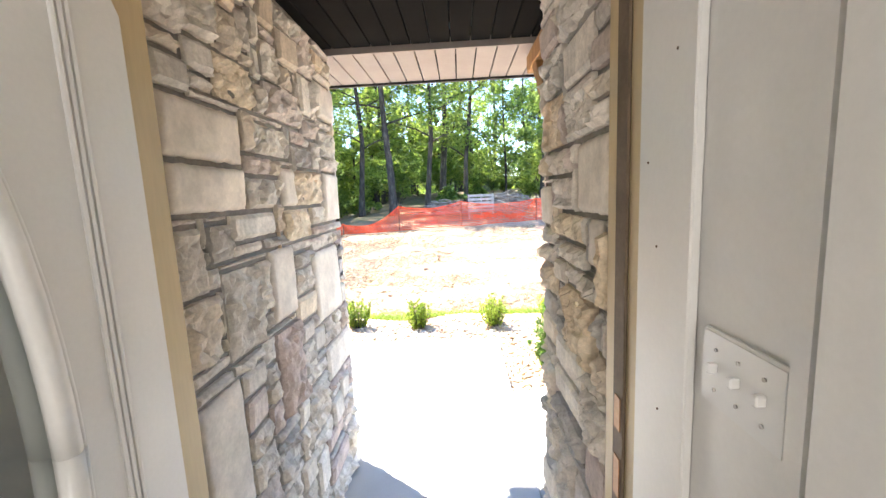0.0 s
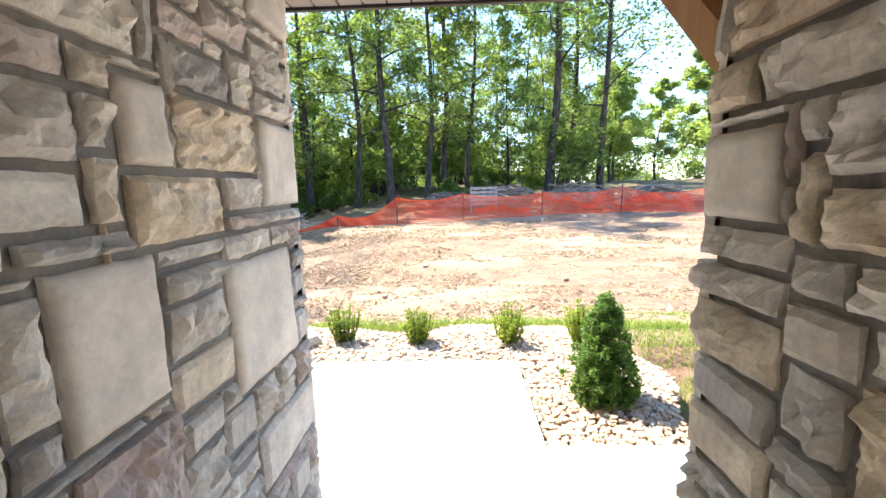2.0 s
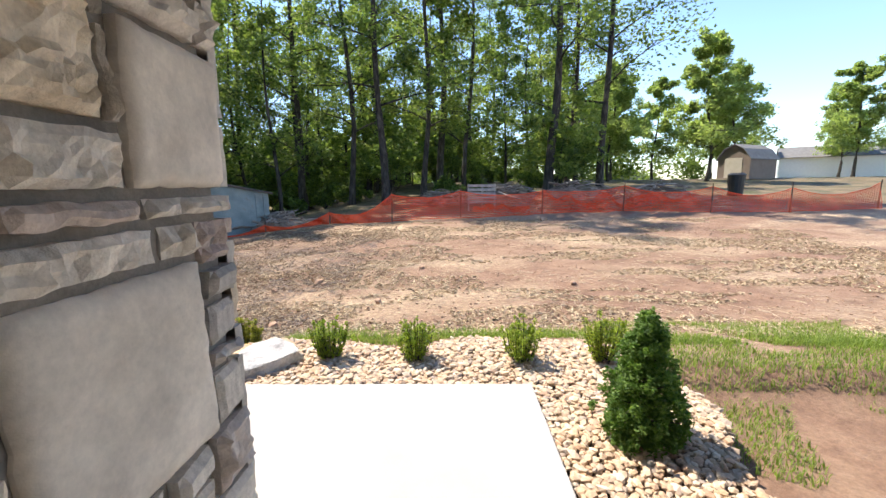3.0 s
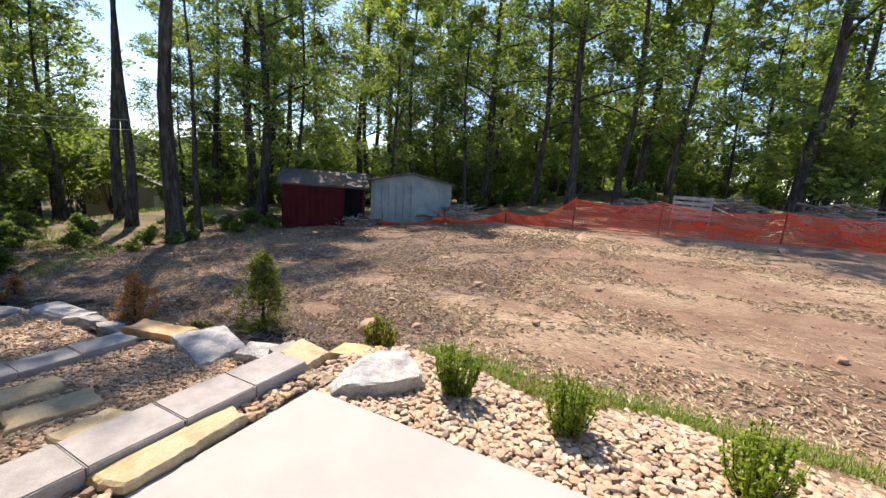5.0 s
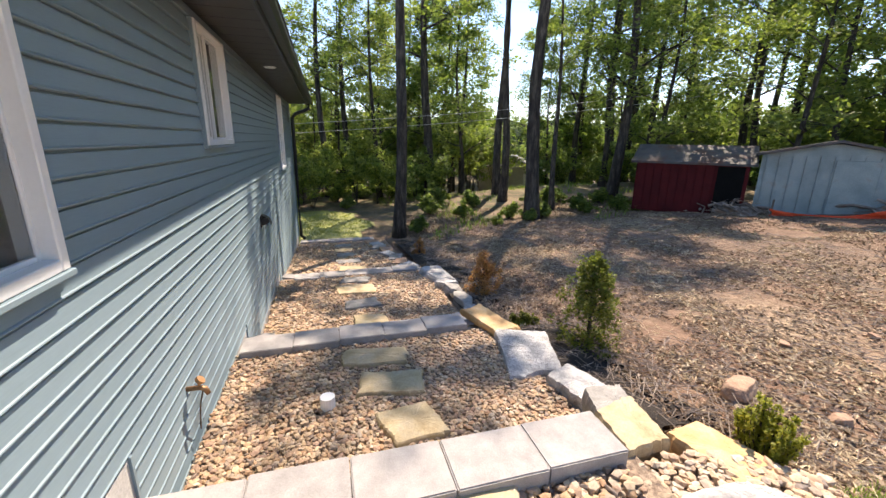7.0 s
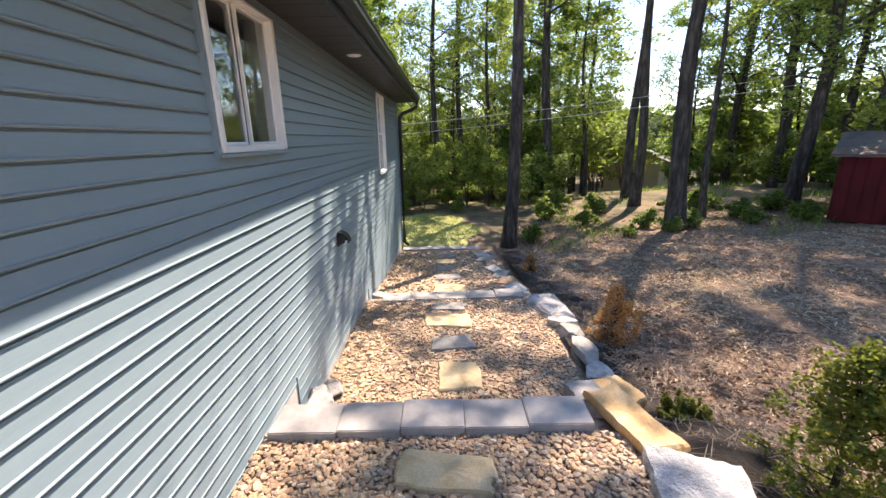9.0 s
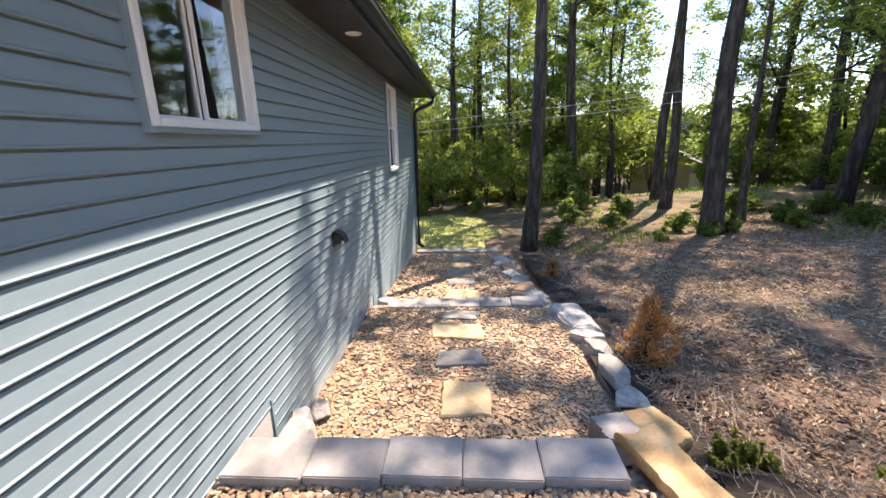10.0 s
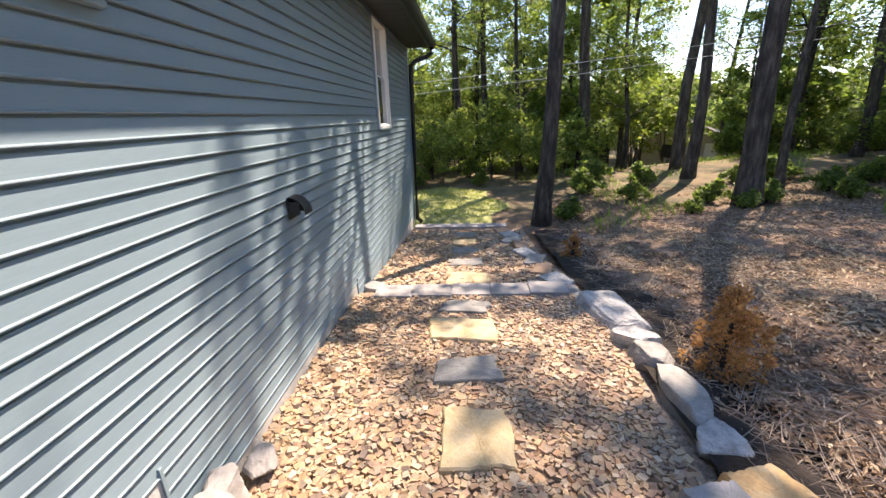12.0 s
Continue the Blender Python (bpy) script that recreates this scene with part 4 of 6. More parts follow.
# vent hood and spigot
vent = tagged(empty("vent_hood", (-6.87, WY, 0.47)), "black plastic dryer vent hood on the siding", "vent")
flange = part("flange", boxes((-0.085, 0.085, 0, 0.014, -0.085, 0.085), bevel=0.006, seg=2), M["bin"], vent)
bm = bmesh.new()
N = 12
prev = None
for k in range(N + 1):
    a = math.pi / 2 * k / N
    y0, z0 = 0.012 + 0.12 * math.sin(a), 0.085 - 0.13 * (1 - math.cos(a))
    cur = [bm.verts.new((s, y0, z0)) for s in (-0.07, 0.07)] + [bm.verts.new((s, y0 - 0.006, z0 - 0.006)) for s in (0.066, -0.066)]
    if prev:
        for i in range(4):
            bm.faces.new((prev[i], prev[(i + 1) % 4], cur[(i + 1) % 4], cur[i]))
    prev = cur
for s in (-0.07, 0.066):
    box(bm, s, s + 0.004, 0.01, 0.09, -0.045, 0.05)
part("hood", bm, M["bin"], vent, smooth=False)
spigot = tagged(empty("spigot", (-3.39, WY, 0.07)), "brass outdoor water tap with a hanging chain", "tap")
part("pipe", tube(bmesh.new(), [(0, -0.01, 0), (0, 0.07, 0), (0, 0.1, -0.012), (0, 0.115, -0.05)], [0.016, 0.016, 0.018, 0.015], 10), M["copper"], spigot, smooth=True)
part("wheel", tube(bmesh.new(), [(0, 0.07, 0.045), (0, 0.085, 0.06)], [0.03, 0.03], 8), M["copper"], spigot)
part("stem", tube(bmesh.new(), [(0, 0.06, 0.0), (0, 0.075, 0.05)], 0.007, 6), M["copper"], spigot)
part("chain", tube(bmesh.new(), [(0, 0.085, -0.02), (0.004, 0.06, -0.12), (-0.004, 0.045, -0.22), (0.0, 0.04, -0.3)], 0.005, 5), M["post"], spigot)
bm = tube(bmesh.new(), [(-3.55, 4.0, -0.4), (-3.55, 4.0, -0.24)], 0.055, 16)
tagged(part("cleanout_pipe", bm, M["plate"]), "white plastic cleanout pipe cap standing in the gravel", "pipe")

# ---------- entry alcove: stone walls ----------
RX, LX = 0.655, -0.43


def stone_piece(w, h, t, seed, cut=None):
    """A hewn stone: bulged and chipped face, in its own frame (x along, z up, y out)."""
    rng = random.Random(seed)
    bm = bmesh.new()
    nxx, nzz = max(4, min(22, int(w / 0.013))), max(3, min(18, int(h / 0.013)))
    off = rng.uniform(0, 90)
    smoothcut = rng.random() < 0.35 if cut is None else cut
    lean_u, lean_q = rng.uniform(-0.012, 0.012), rng.uniform(-0.01, 0.01)
    grid = []
    for j in range(nzz + 1):
        row = []
        for i in range(nxx + 1):
            u, q = i / nxx, j / nzz
            edge = min(u, 1 - u) * w, min(q, 1 - q) * h
            d = min(edge)
            out = t * (1 - 0.3 * max(0, 1 - d / 0.006)) + lean_u * (u - 0.5) + lean_q * (q - 0.5)
            if not smoothcut:
                p = (u * w, q * h)
                ridge = 1 - 2 * abs(noise.noise((p[0] * 13 + off, p[1] * 17, 2.0)))
                split = 0.012 if noise.noise((p[0] * 8 + off, p[1] * 8, 7.0)) > 0.06 else -0.004
                out += (0.02 * ridge + split - 0.012 + 0.014 * noise.fractal((p[0] * 22 + off, p[1] * 26, 1.0), 0.9, 2.1, 3)) * min(1, d / 0.02 + 0.25)
            else:
                out += 0.003 * noise.noise((u * w * 9 + off, q * h * 9, 1.0))
            jx, jz = (0.006 * noise.noise((off + q * h * 30, 3, u)), 0.005 * noise.noise((off + u * w * 24, 9, q)))
            row.append(bm.verts.new((u * w + jx, max(out, 0.006), q * h + jz)))
        grid.append(row)
    for j in range(nzz):
        for i in range(nxx):
            bm.faces.new((grid[j][i], grid[j][i + 1], grid[j + 1][i + 1], grid[j + 1][i]))
    rim = grid[0] + [g[-1] for g in grid[1:]] + grid[-1][-2::-1] + [g[0] for g in grid[-2:0:-1]]
    back = [bm.verts.new((v.co.x, 0.0, v.co.z)) for v in rim]
    m = len(rim)
    for k in range(m):
        bm.faces.new((rim[k], back[k], back[(k + 1) % m], rim[(k + 1) % m]))
    bmesh.ops.recalc_face_normals(bm, faces=bm.faces)
    return bm


def ashlar(length, height, seed, fixed=()):
    """Ledge-stone layout in cells of 2.5 cm: set stones first, then irregular pieces in the room left."""
    rng = random.Random(seed)
    cell = 0.025
    nx, nz = round(length / cell), round(height / cell)
    used = [[False] * nz for _ in range(nx)]
    out = []

    def lay(i, j, w, h, tone):
        for a in range(i, i + w):
            for b in range(j, j + h):
                used[a][b] = True
        out.append((i * length / nx, j * height / nz, w * length / nx, h * height / nz, tone))

    for i, j, w, h, tone in fixed:
        w, h = min(w, nx - i), min(h, nz - j)
        while any(used[a][j] for a in range(i, i + w)):
            i, w = i + 1, w - 1
        while any(used[a][j + h - 1] for a in range(i, i + w)):
            h -= 1
        lay(i, j, w, h, tone)
    for j in range(nz):
        for i in range(nx):
            if used[i][j]:
                continue
            run = 0
            while i + run < nx and not used[i + run][j] and run < 17:
                run += 1
            h = min(rng.choice((2, 3, 4, 5, 6, 6, 8)), nz - j)
            w = min(rng.choice((6, 8, 9, 11, 13, 16)) if h > 3 else rng.choice((8, 11, 14, 17)), run)
            if run - w < 3:
                w = run
            while any(used[a][b] for a in range(i, i + w) for b in range(j, j + h)):
                h -= 1
            if h < nz - j and h > 0:
                # take a sliver above rather than leave it
                above = 0
                while j + h + above < nz and above < 3 and not any(used[a][j + h + above] for a in range(i, i + w)):
                    above += 1
                if above < 2:
                    h += above
            lay(i, j, w, h, "")
    return out


def stone_wall(name, label, core, origin, along, outward, length, height, seed, fixed=()):
    e = tagged(empty(name), label, "wall", kind="structure")
    part("core", boxes(core), M["mortar"], e)
    ax, oy = Vector(along), Vector(outward)
    rot = Matrix((ax, oy, Vector((0, 0, 1)))).transposed().to_4x4()
    rng = random.Random(seed + 5)
    skin = {"": "stone", "rough": "stone", "pale": "stone_pale", "tan": "stone_tan"}
    for k, (u, z0, w, h, tone) in enumerate(ashlar(length, height, seed, fixed)):
        g = min(0.0095, 0.3 * h, 0.3 * w)
        ob = part("stone", stone_piece(w - 2 * g, h - 2 * g, rng.uniform(0.034, 0.05), seed * 1000 + k, {"pale": True, "tan": False, "rough": False}.get(tone)), M[skin[tone]], e)
        for p in ob.data.polygons:
            p.use_smooth = tone == "pale" and p.normal.y > 0.6
        ob.matrix_basis = Matrix.Translation(Vector(origin) + ax * (u + g) + Vector((0, 0, z0 + g))) @ rot
    return e


def laid(tone, *stones):
    return [(*q, tone) for q in stones]


# set stones, in cells: along, up, width, height
WEST = laid("pale", (0, 73, 16, 7), (0, 67, 16, 6), (20, 49, 9, 12), (38, 43, 15, 15), (47, 63, 11, 11), (47, 85, 11, 8), (0, 28, 10, 18), (27, 67, 5, 7))
WEST += laid("tan", (11, 81, 10, 6), (12, 60, 13, 7), (33, 67, 13, 7), (27, 61, 12, 6))
WEST += laid("rough", (0, 58, 5, 8), (8, 48, 9, 12), (0, 50, 7, 8), (20, 33, 9, 15), (19, 75, 11, 5), (6, 61, 5, 5), (24, 81, 12, 6))
EAST = laid("pale", (20, 65, 13, 9), (0, 62, 8, 7), (25, 59, 4, 6))
EAST += laid("tan", (11, 61, 12, 4), (29, 55, 4, 9), (2, 74, 11, 8), (14, 46, 13, 9))
EAST += laid("rough", (11, 65, 8, 5), (5, 70, 11, 4), (14, 74, 12, 7), (13, 58, 11, 3), (24, 50, 6, 5))
stone_wall("wall_entry_west", "hewn grey, tan and rust ledge stone wall in the entry", (LX - 0.2, LX - 0.021, 1.78, WY - 0.0, -0.02, 2.545), (LX - 0.037, 1.76, 0), (0, 1, 0), (1, 0, 0), 1.45, 2.53, 11, WEST)
stone_wall("wall_entry_front", "ledge stone return beside the entry", (LX - 0.2, LX - 0.036, WY + 0.001, WY + 0.02, -0.02, 2.545), (LX - 0.0, WY + 0.018, 0), (-1, 0, 0), (0, 1, 0), 0.24, 2.53, 12)
stone_wall("wall_entry_east", "hewn grey and brown ledge stone wall beside the door", (RX + 0.021, RX + 0.25, 1.78, 2.555, -0.02, 2.545), (RX + 0.037, 2.59, 0), (0, -1, 0), (-1, 0, 0), 0.81, 2.53, 13, EAST)
stone_wall("wall_entry_east_front", "ledge stone facing east of the entry", (RX + 0.035, 6.0, 2.535, 2.556, -0.02, 2.545), (2.0, 2.555, 0), (-1, 0, 0), (0, 1, 0), 1.345, 2.53, 14)

# ---------- entry ceiling, porch eave, bracket ----------
porch = tagged(empty("ceiling_porch"), "dark ribbed soffit ceiling over the entry", "ceiling", kind="structure")
bm = bmesh.new()
x = -0.62
while x < 0.9:
    box(bm, x + 0.004, x + 0.108, 1.7, 3.185, 2.55, 2.575)
    x += 0.112
part("panel", bm, M["entry_black"], porch)
porch_eave = tagged(empty("eave_porch"), "taupe grooved vinyl soffit of the porch overhang", "eave", kind="structure")
bm = bmesh.new()
x = -0.895
while x < 6:
    box(bm, x + 0.004, x + 0.115, 3.2, 3.86, 2.53, 2.548)
    x += 0.12
part("soffit", bm, M["porch_soffit"], porch_eave)
part("channel", boxes((-0.9, 6, 3.186, 3.199, 2.515, 2.575)), M["porch_soffit"], porch_eave)
part("fascia", boxes((-0.9, 6, 3.862, 3.885, 2.515, 2.7)), M["black_trim"], porch_eave)
part("gutter", gutter(-0.9, 6, 3.886), M["black_trim"], porch_eave)
part("porch_roof", boxes((-0.9, 6.0, 3.4, 3.99, 2.7, 2.74)), M["shingle"], porch_eave)
bracket = tagged(empty("timber_bracket", (0.79, 2.58, 0)), "stained cedar knee brace under the porch eave", "bracket")
part("wall_leg", boxes((-0.05, 0.05, 0.0, 0.09, 1.75, 2.5), bevel=0.005), M["cedar_wood"], bracket)
bm = boxes((-0.045, 0.045, -0.045, 0.045, 0, 0.92), bevel=0.005)
bmesh.ops.rotate(bm, cent=(0, 0, 0), matrix=Euler((radians(-46), 0, 0)).to_matrix(), verts=bm.verts)
bmesh.ops.translate(bm, vec=(0, 0.07, 1.86), verts=bm.verts)
part("brace", bm, M["cedar_wood"], bracket)
part("arm", boxes((-0.05, 0.05, 0.09, 0.85, 2.42, 2.52), bevel=0.005), M["cedar_wood"], bracket)

# ---------- doorway and hall ----------
HF = 0.06
door_frame = tagged(empty("door_frame"), "tan primed wooden door frame with weatherstrip", "door frame", kind="structure")
part("jamb", boxes((LX - 0.02, LX + 0.02, 1.635, 1.745, -0.02, 2.3), bevel=0.003), M["jamb"], door_frame)
part("jamb", boxes((RX - 0.008, RX + 0.03, 1.6, 1.778, -0.02, 2.3), bevel=0.003), M["jamb"], door_frame)
part("stop", boxes((RX - 0.016, RX - 0.0085, 1.65, 1.71, HF, 2.24), bevel=0.003), M["weather"], door_frame)
part("head", boxes((LX + 0.021, RX - 0.009, 1.6, 1.745, 2.24, 2.3)), M["jamb"], door_frame)
part("header_wall", boxes((LX - 0.2, RX + 0.25, 1.58, 1.77, 2.3, 2.545)), M["white_paint"], door_frame)
part("threshold", boxes((LX + 0.021, RX - 0.009, 1.585, 1.745, -0.02, 0.05), bevel=0.006), M["steel"], door_frame)
part("strike_plate", boxes((RX - 0.019, RX - 0.0165, 1.662, 1.692, 1.15, 1.23)), M["copper"], door_frame)
part("strike_plate", boxes((RX - 0.019, RX - 0.0165, 1.662, 1.692, 0.98, 1.08)), M["copper"], door_frame)
hall_r = tagged(empty("wall_hall_east"), "white painted hall wall with casings", "wall", kind="structure")
part("plaster", boxes((RX + 0.004, RX + 0.15, -4.0, 1.6, -0.02, 2.6)), M["white_paint"], hall_r)
part("casing", boxes((RX - 0.014, RX + 0.003, 1.416, 1.598, HF, 2.3), bevel=0.003), M["white_paint"], hall_r)
part("casing", boxes((RX - 0.016, RX + 0.003, 1.186, 1.222, HF, 2.3), bevel=0.006, seg=2), M["white_paint"], hall_r)
part("casing", boxes((RX - 0.026, RX + 0.003, 1.06, 1.184, HF, 2.3), bevel=0.01, seg=2), M["white_paint"], hall_r)
for y, z in ((1.47, 1.92), (1.52, 1.6), (1.56, 1.75), (1.5, 1.3)):
    bm = bmesh.new()
    bmesh.ops.create_uvsphere(bm, u_segments=8, v_segments=6, radius=0.0025)
    part("nail_hole", bm, M["weather"], hall_r).location = (RX - 0.014, y, z)
tagged(part("wall_hall_west", boxes((LX - 0.3, LX - 0.14, -1.9, 1.6, -0.02, 2.6)), M["white_paint"]), "plain white painted hall side wall", "wall", kind="structure")
tagged(part("floor_hall", boxes((LX - 0.14, RX + 0.004, -2.0, 1.58, -0.02, HF)), M["floor"]), "brown boarded floor of the hall", "floor", kind="structure")
tagged(part("ceiling_hall", boxes((LX - 0.3, RX + 0.15, -2.0, 1.6, 2.6, 2.7)), M["white_paint"]), "plain white hall ceiling", "ceiling", kind="structure")
# opening made up to hold the added fill lamp; no window known here
tagged(part("wall_hall_end", boxes((LX - 0.14, -0.35, -2.0, -1.9, HF, 2.6), (0.58, RX + 0.004, -2.0, -1.9, HF, 2.6), (-0.35, 0.58, -2.0, -1.9, HF, 0.5), (-0.35, 0.58, -2.0, -1.9, 2.3, 2.6)), M["white_paint"]), "unseen white hall end wall with an opening added for the fill lamp", "wall", kind="structure")
plate = tagged(empty("switch_plate", (RX + 0.002, 1.306, 1.443)), "glossy white three-gang light switch plate", "switch")
part("plate", boxes((-0.009, 0.002, -0.081, 0.081, -0.057, 0.057), bevel=0.004, seg=3), M["plate"], plate)
for y in (-0.046, 0.0, 0.046):
    part("toggle", boxes((-0.022, -0.008, y - 0.005, y + 0.005, -0.004, 0.011), bevel=0.002), M["plate"], plate)
    for zz in (-0.03, 0.03):
        bm = bmesh.new()
        bmesh.ops.create_cone(bm, segments=10, radius1=0.003, radius2=0.0025, depth=0.003, cap_ends=True)
        s = part("screw", bm, M["steel"], plate)
        s.matrix_basis = pose(-0.01, y, zz, 0, 90, 0)

# door leaf, opened against the hall wall
door = tagged(empty("door", (LX + 0.012, 1.625, HF)), "white panelled entry door with oval glass, standing open", "door")
L, H = 0.9, 2.16


def oval_leaf():
    """A leaf with an oval opening: ring of quads between the oval and the rectangle, both faces, thick."""
    bm = bmesh.new()
    n = 48
    cy, cz, ry, rz = -L / 2, 1.25, 0.2, 0.7
    layers = []
    for x in (0.0, 0.044):
        inner, outer = [], []
        for k in range(n):
            a = math.tau * k / n
            c, s = math.cos(a), math.sin(a)
            inner.append(bm.verts.new((x, cy + ry * c, cz + rz * s)))
            t = min((L / 2) / abs(c) if abs(c) > 1e-6 else 9, ((H - cz) if s > 0 else cz) / abs(s) if abs(s) > 1e-6 else 9)
            outer.append(bm.verts.new((x, cy + c * t, cz + s * t)))
        layers.append((inner, outer))
    for k in range(n):
        m = (k + 1) % n
        (i0, o0), (i1, o1) = layers
        bm.faces.new((i0[k], i0[m], o0[m], o0[k]))
        bm.faces.new((i1[k], o1[k], o1[m], i1[m]))
        bm.faces.new((o0[k], o0[m], o1[m], o1[k]))
        bm.faces.new((i0[k], i1[k], i1[m], i0[m]))
    bmesh.ops.recalc_face_normals(bm, faces=bm.faces)
    return bm


def oval_ring(ry, rz, r, x):
    pts = [(x, -L / 2 + ry * math.cos(math.tau * k / 48), 1.25 + rz * math.sin(math.tau * k / 48)) for k in range(49)]
    return tube(bmesh.new(), pts, r, 8)


leaf = part("leaf", oval_leaf(), M["white_paint"], door)
for x in (0.0, 0.044):
    part("glazing_ring", oval_ring(0.205, 0.705, 0.02, x), M["white_paint"], door, smooth=True)
    part("glazing_bead", oval_ring(0.228, 0.728, 0.008, x), M["white_paint"], door, smooth=True)
bm = bmesh.new()
bmesh.ops.create_circle(bm, segments=48, radius=1, cap_ends=True)
for v in bm.verts:
    v.co = Vector((0.022, -L / 2 + v.co.x * 0.2, 1.25 + v.co.y * 0.7))
r = bmesh.ops.extrude_face_region(bm, geom=bm.faces[:])
bmesh.ops.translate(bm, vec=(0.005, 0, 0), verts=[e for e in r["geom"] if isinstance(e, bmesh.types.BMVert)])
part("oval_pane", bm, M["glass"], door)
for dy in (0.118, 0.132, 0.146):
    part("moulding", tube(bmesh.new(), [(0.046, -dy, 0.12), (0.046, -dy, 2.06)], 0.005, 6), M["white_paint"], door)

# ---------- plants ----------
def leaf_cloud(name, centres, radii, per, size, material, parent, seed, flat=0.85, up=0.3, core=0.5):
    """Leaves as small folded cards scattered through ellipsoids."""
    rng = np.random.default_rng(seed)
    C, R = np.array(centres, float), np.array(radii, float)
    n = len(C) * per
    d = rng.normal(0, 1, (n, 3))
    d /= np.linalg.norm(d, axis=1, keepdims=True)
    rad = rng.uniform(0.05, 1.0, (n, 1)) ** core
    pos = np.repeat(C, per, 0) + d * rad * np.repeat(R, per, 0)[:, None] * np.array((1, 1, flat))
    a = rng.normal(0, 1, (n, 3))
    a[:, 2] *= 0.5
    a /= np.linalg.norm(a, axis=1, keepdims=True)
    b = np.cross(a, rng.normal(0, 1, (n, 3)) + np.array((0, 0, up * 3)))
    b /= np.linalg.norm(b, axis=1, keepdims=True)
    s = size * rng.uniform(0.6, 1.3, (n, 1))
    nrm = np.cross(a, b)
    p0, p2 = pos - a * s * 0.55, pos + a * s * 0.55
    p1, p3 = pos + b * s * 0.34 + nrm * s * 0.12, pos - b * s * 0.34 + nrm * s * 0.12
    v = np.stack([p0, p1, p2, p3], 1).reshape(-1, 3)
    q = np.arange(n)[:, None] * 4
    f = np.concatenate([q + np.array((0, 1, 2)), q + np.array((0, 2, 3))], 1).reshape(-1, 3)
    return arrays(name, v, f, material, parent)


def tree(height, r0, seed, leafmat, crown_from=0.38, spread=0.26, per=70, leaf=0.2, lean=0.03, limbs=16, name="tree", label="", group="woodland trees"):
    """A tapered trunk, limbs with side twigs, and a broken crown of separate leaves."""
    rng = random.Random(seed)
    e = tagged(empty(name), label, "tree", group)
    bm = bmesh.new()
    lx, ly = rng.uniform(-lean, lean), rng.uniform(-lean, lean)

    def axis_at(t):
        return Vector((lx * height * t + 0.28 * math.sin(t * 5 + seed) * min(1, t * 4), ly * height * t + 0.28 * math.cos(t * 4 + seed * 2) * min(1, t * 4), height * t))

    pts = [axis_at(k / 12) for k in range(13)]
    rad = [r0 * (1 - 0.86 * (k / 12) ** 0.9) * (1.45 if k == 0 else 1.0) for k in range(13)]
    pts.insert(1, axis_at(0.025))
    rad.insert(1, r0 * 1.08)
    pts[0] = pts[0] - Vector((0, 0, 0.3))
    tube(bm, pts, rad, 10)
    cs, rs = [], []
    for k in range(limbs):
        t = crown_from + (0.98 - crown_from) * (k + rng.random()) / limbs
        base = axis_at(t)
        a = k * 2.4 + rng.uniform(-0.5, 0.5)
        ln = height * spread * (1.15 - 0.75 * max(0, t - crown_from) / (1 - crown_from)) * rng.uniform(0.55, 1.15)
        rise = rng.uniform(0.15, 0.7)
        p = [base]
        for s in range(1, 5):
            p.append(base + Vector((math.cos(a + 0.25 * s * rng.uniform(-1, 1)) * ln * s / 4, math.sin(a) * ln * s / 4, ln * rise * (s / 4) ** 0.8)))
        rl = r0 * 0.34 * (1.1 - t)
        tube(bm, p, [rl, rl * 0.8, rl * 0.55, rl * 0.35, rl * 0.15], 5)
        for s in (2, 3, 4):
            for _ in range(2):
                c = p[s] + Vector((rng.gauss(0, 1), rng.gauss(0, 1), rng.gauss(0.2, 0.6))) * ln * 0.16
                cs.append(c)
                rs.append(max(0.45, ln * rng.uniform(0.2, 0.36)))
                tube(bm, [p[s - 1], (p[s - 1] + c) / 2 + Vector((0, 0, 0.1)), c], [rl * 0.3, rl * 0.2, 0.008], 3)
    for _ in range(5):
        cs.append(axis_at(0.97) + Vector((rng.gauss(0, 0.7), rng.gauss(0, 0.7), rng.gauss(0, 0.5))))
        rs.append(height * 0.045)
    part("trunk", bm, M["bark"], e, smooth=True)
    leaf_cloud("crown", cs, rs, per, leaf, leafmat, e, seed, 0.85, 0.5, 0.62)
    return e


def undergrowth(seed, height, width, per, leaf, leafmat, name="sapling", label="", group="woodland undergrowth", cat="shrub"):
    rng = random.Random(seed)
    e = tagged(empty(name), label, cat, group)
    bm = bmesh.new()
    cs, rs = [], []
    for k in range(7):
        a = rng.uniform(0, math.tau)
        top = Vector((math.cos(a) * width * rng.uniform(0.1, 0.5), math.sin(a) * width * rng.uniform(0.1, 0.5), height * rng.uniform(0.5, 1)))
        part("stem", tube(bmesh.new(), [(0.05 * math.cos(a), 0.05 * math.sin(a), -0.1), top * 0.5 + Vector((0, 0, 0.08 * height)), top], [0.022, 0.014, 0.005], 4), M["bark"], e)
        for s in range(3):
            cs.append(top * rng.uniform(0.4, 1.0) + Vector((rng.gauss(0, width * 0.14), rng.gauss(0, width * 0.14), 0)))
            rs.append(width * rng.uniform(0.13, 0.28))
    leaf_cloud("foliage", cs, rs, per, leaf, leafmat, e, seed, 0.8, 0.5, 0.6)
    return e


def place(ob, x, y, scale=1.0, rz=0.0, sink=0.0):
    ob.matrix_basis = pose(x, y, ground_at(x, y) - sink, 0, 0, rz) @ Matrix.Diagonal((scale, scale, scale, 1))


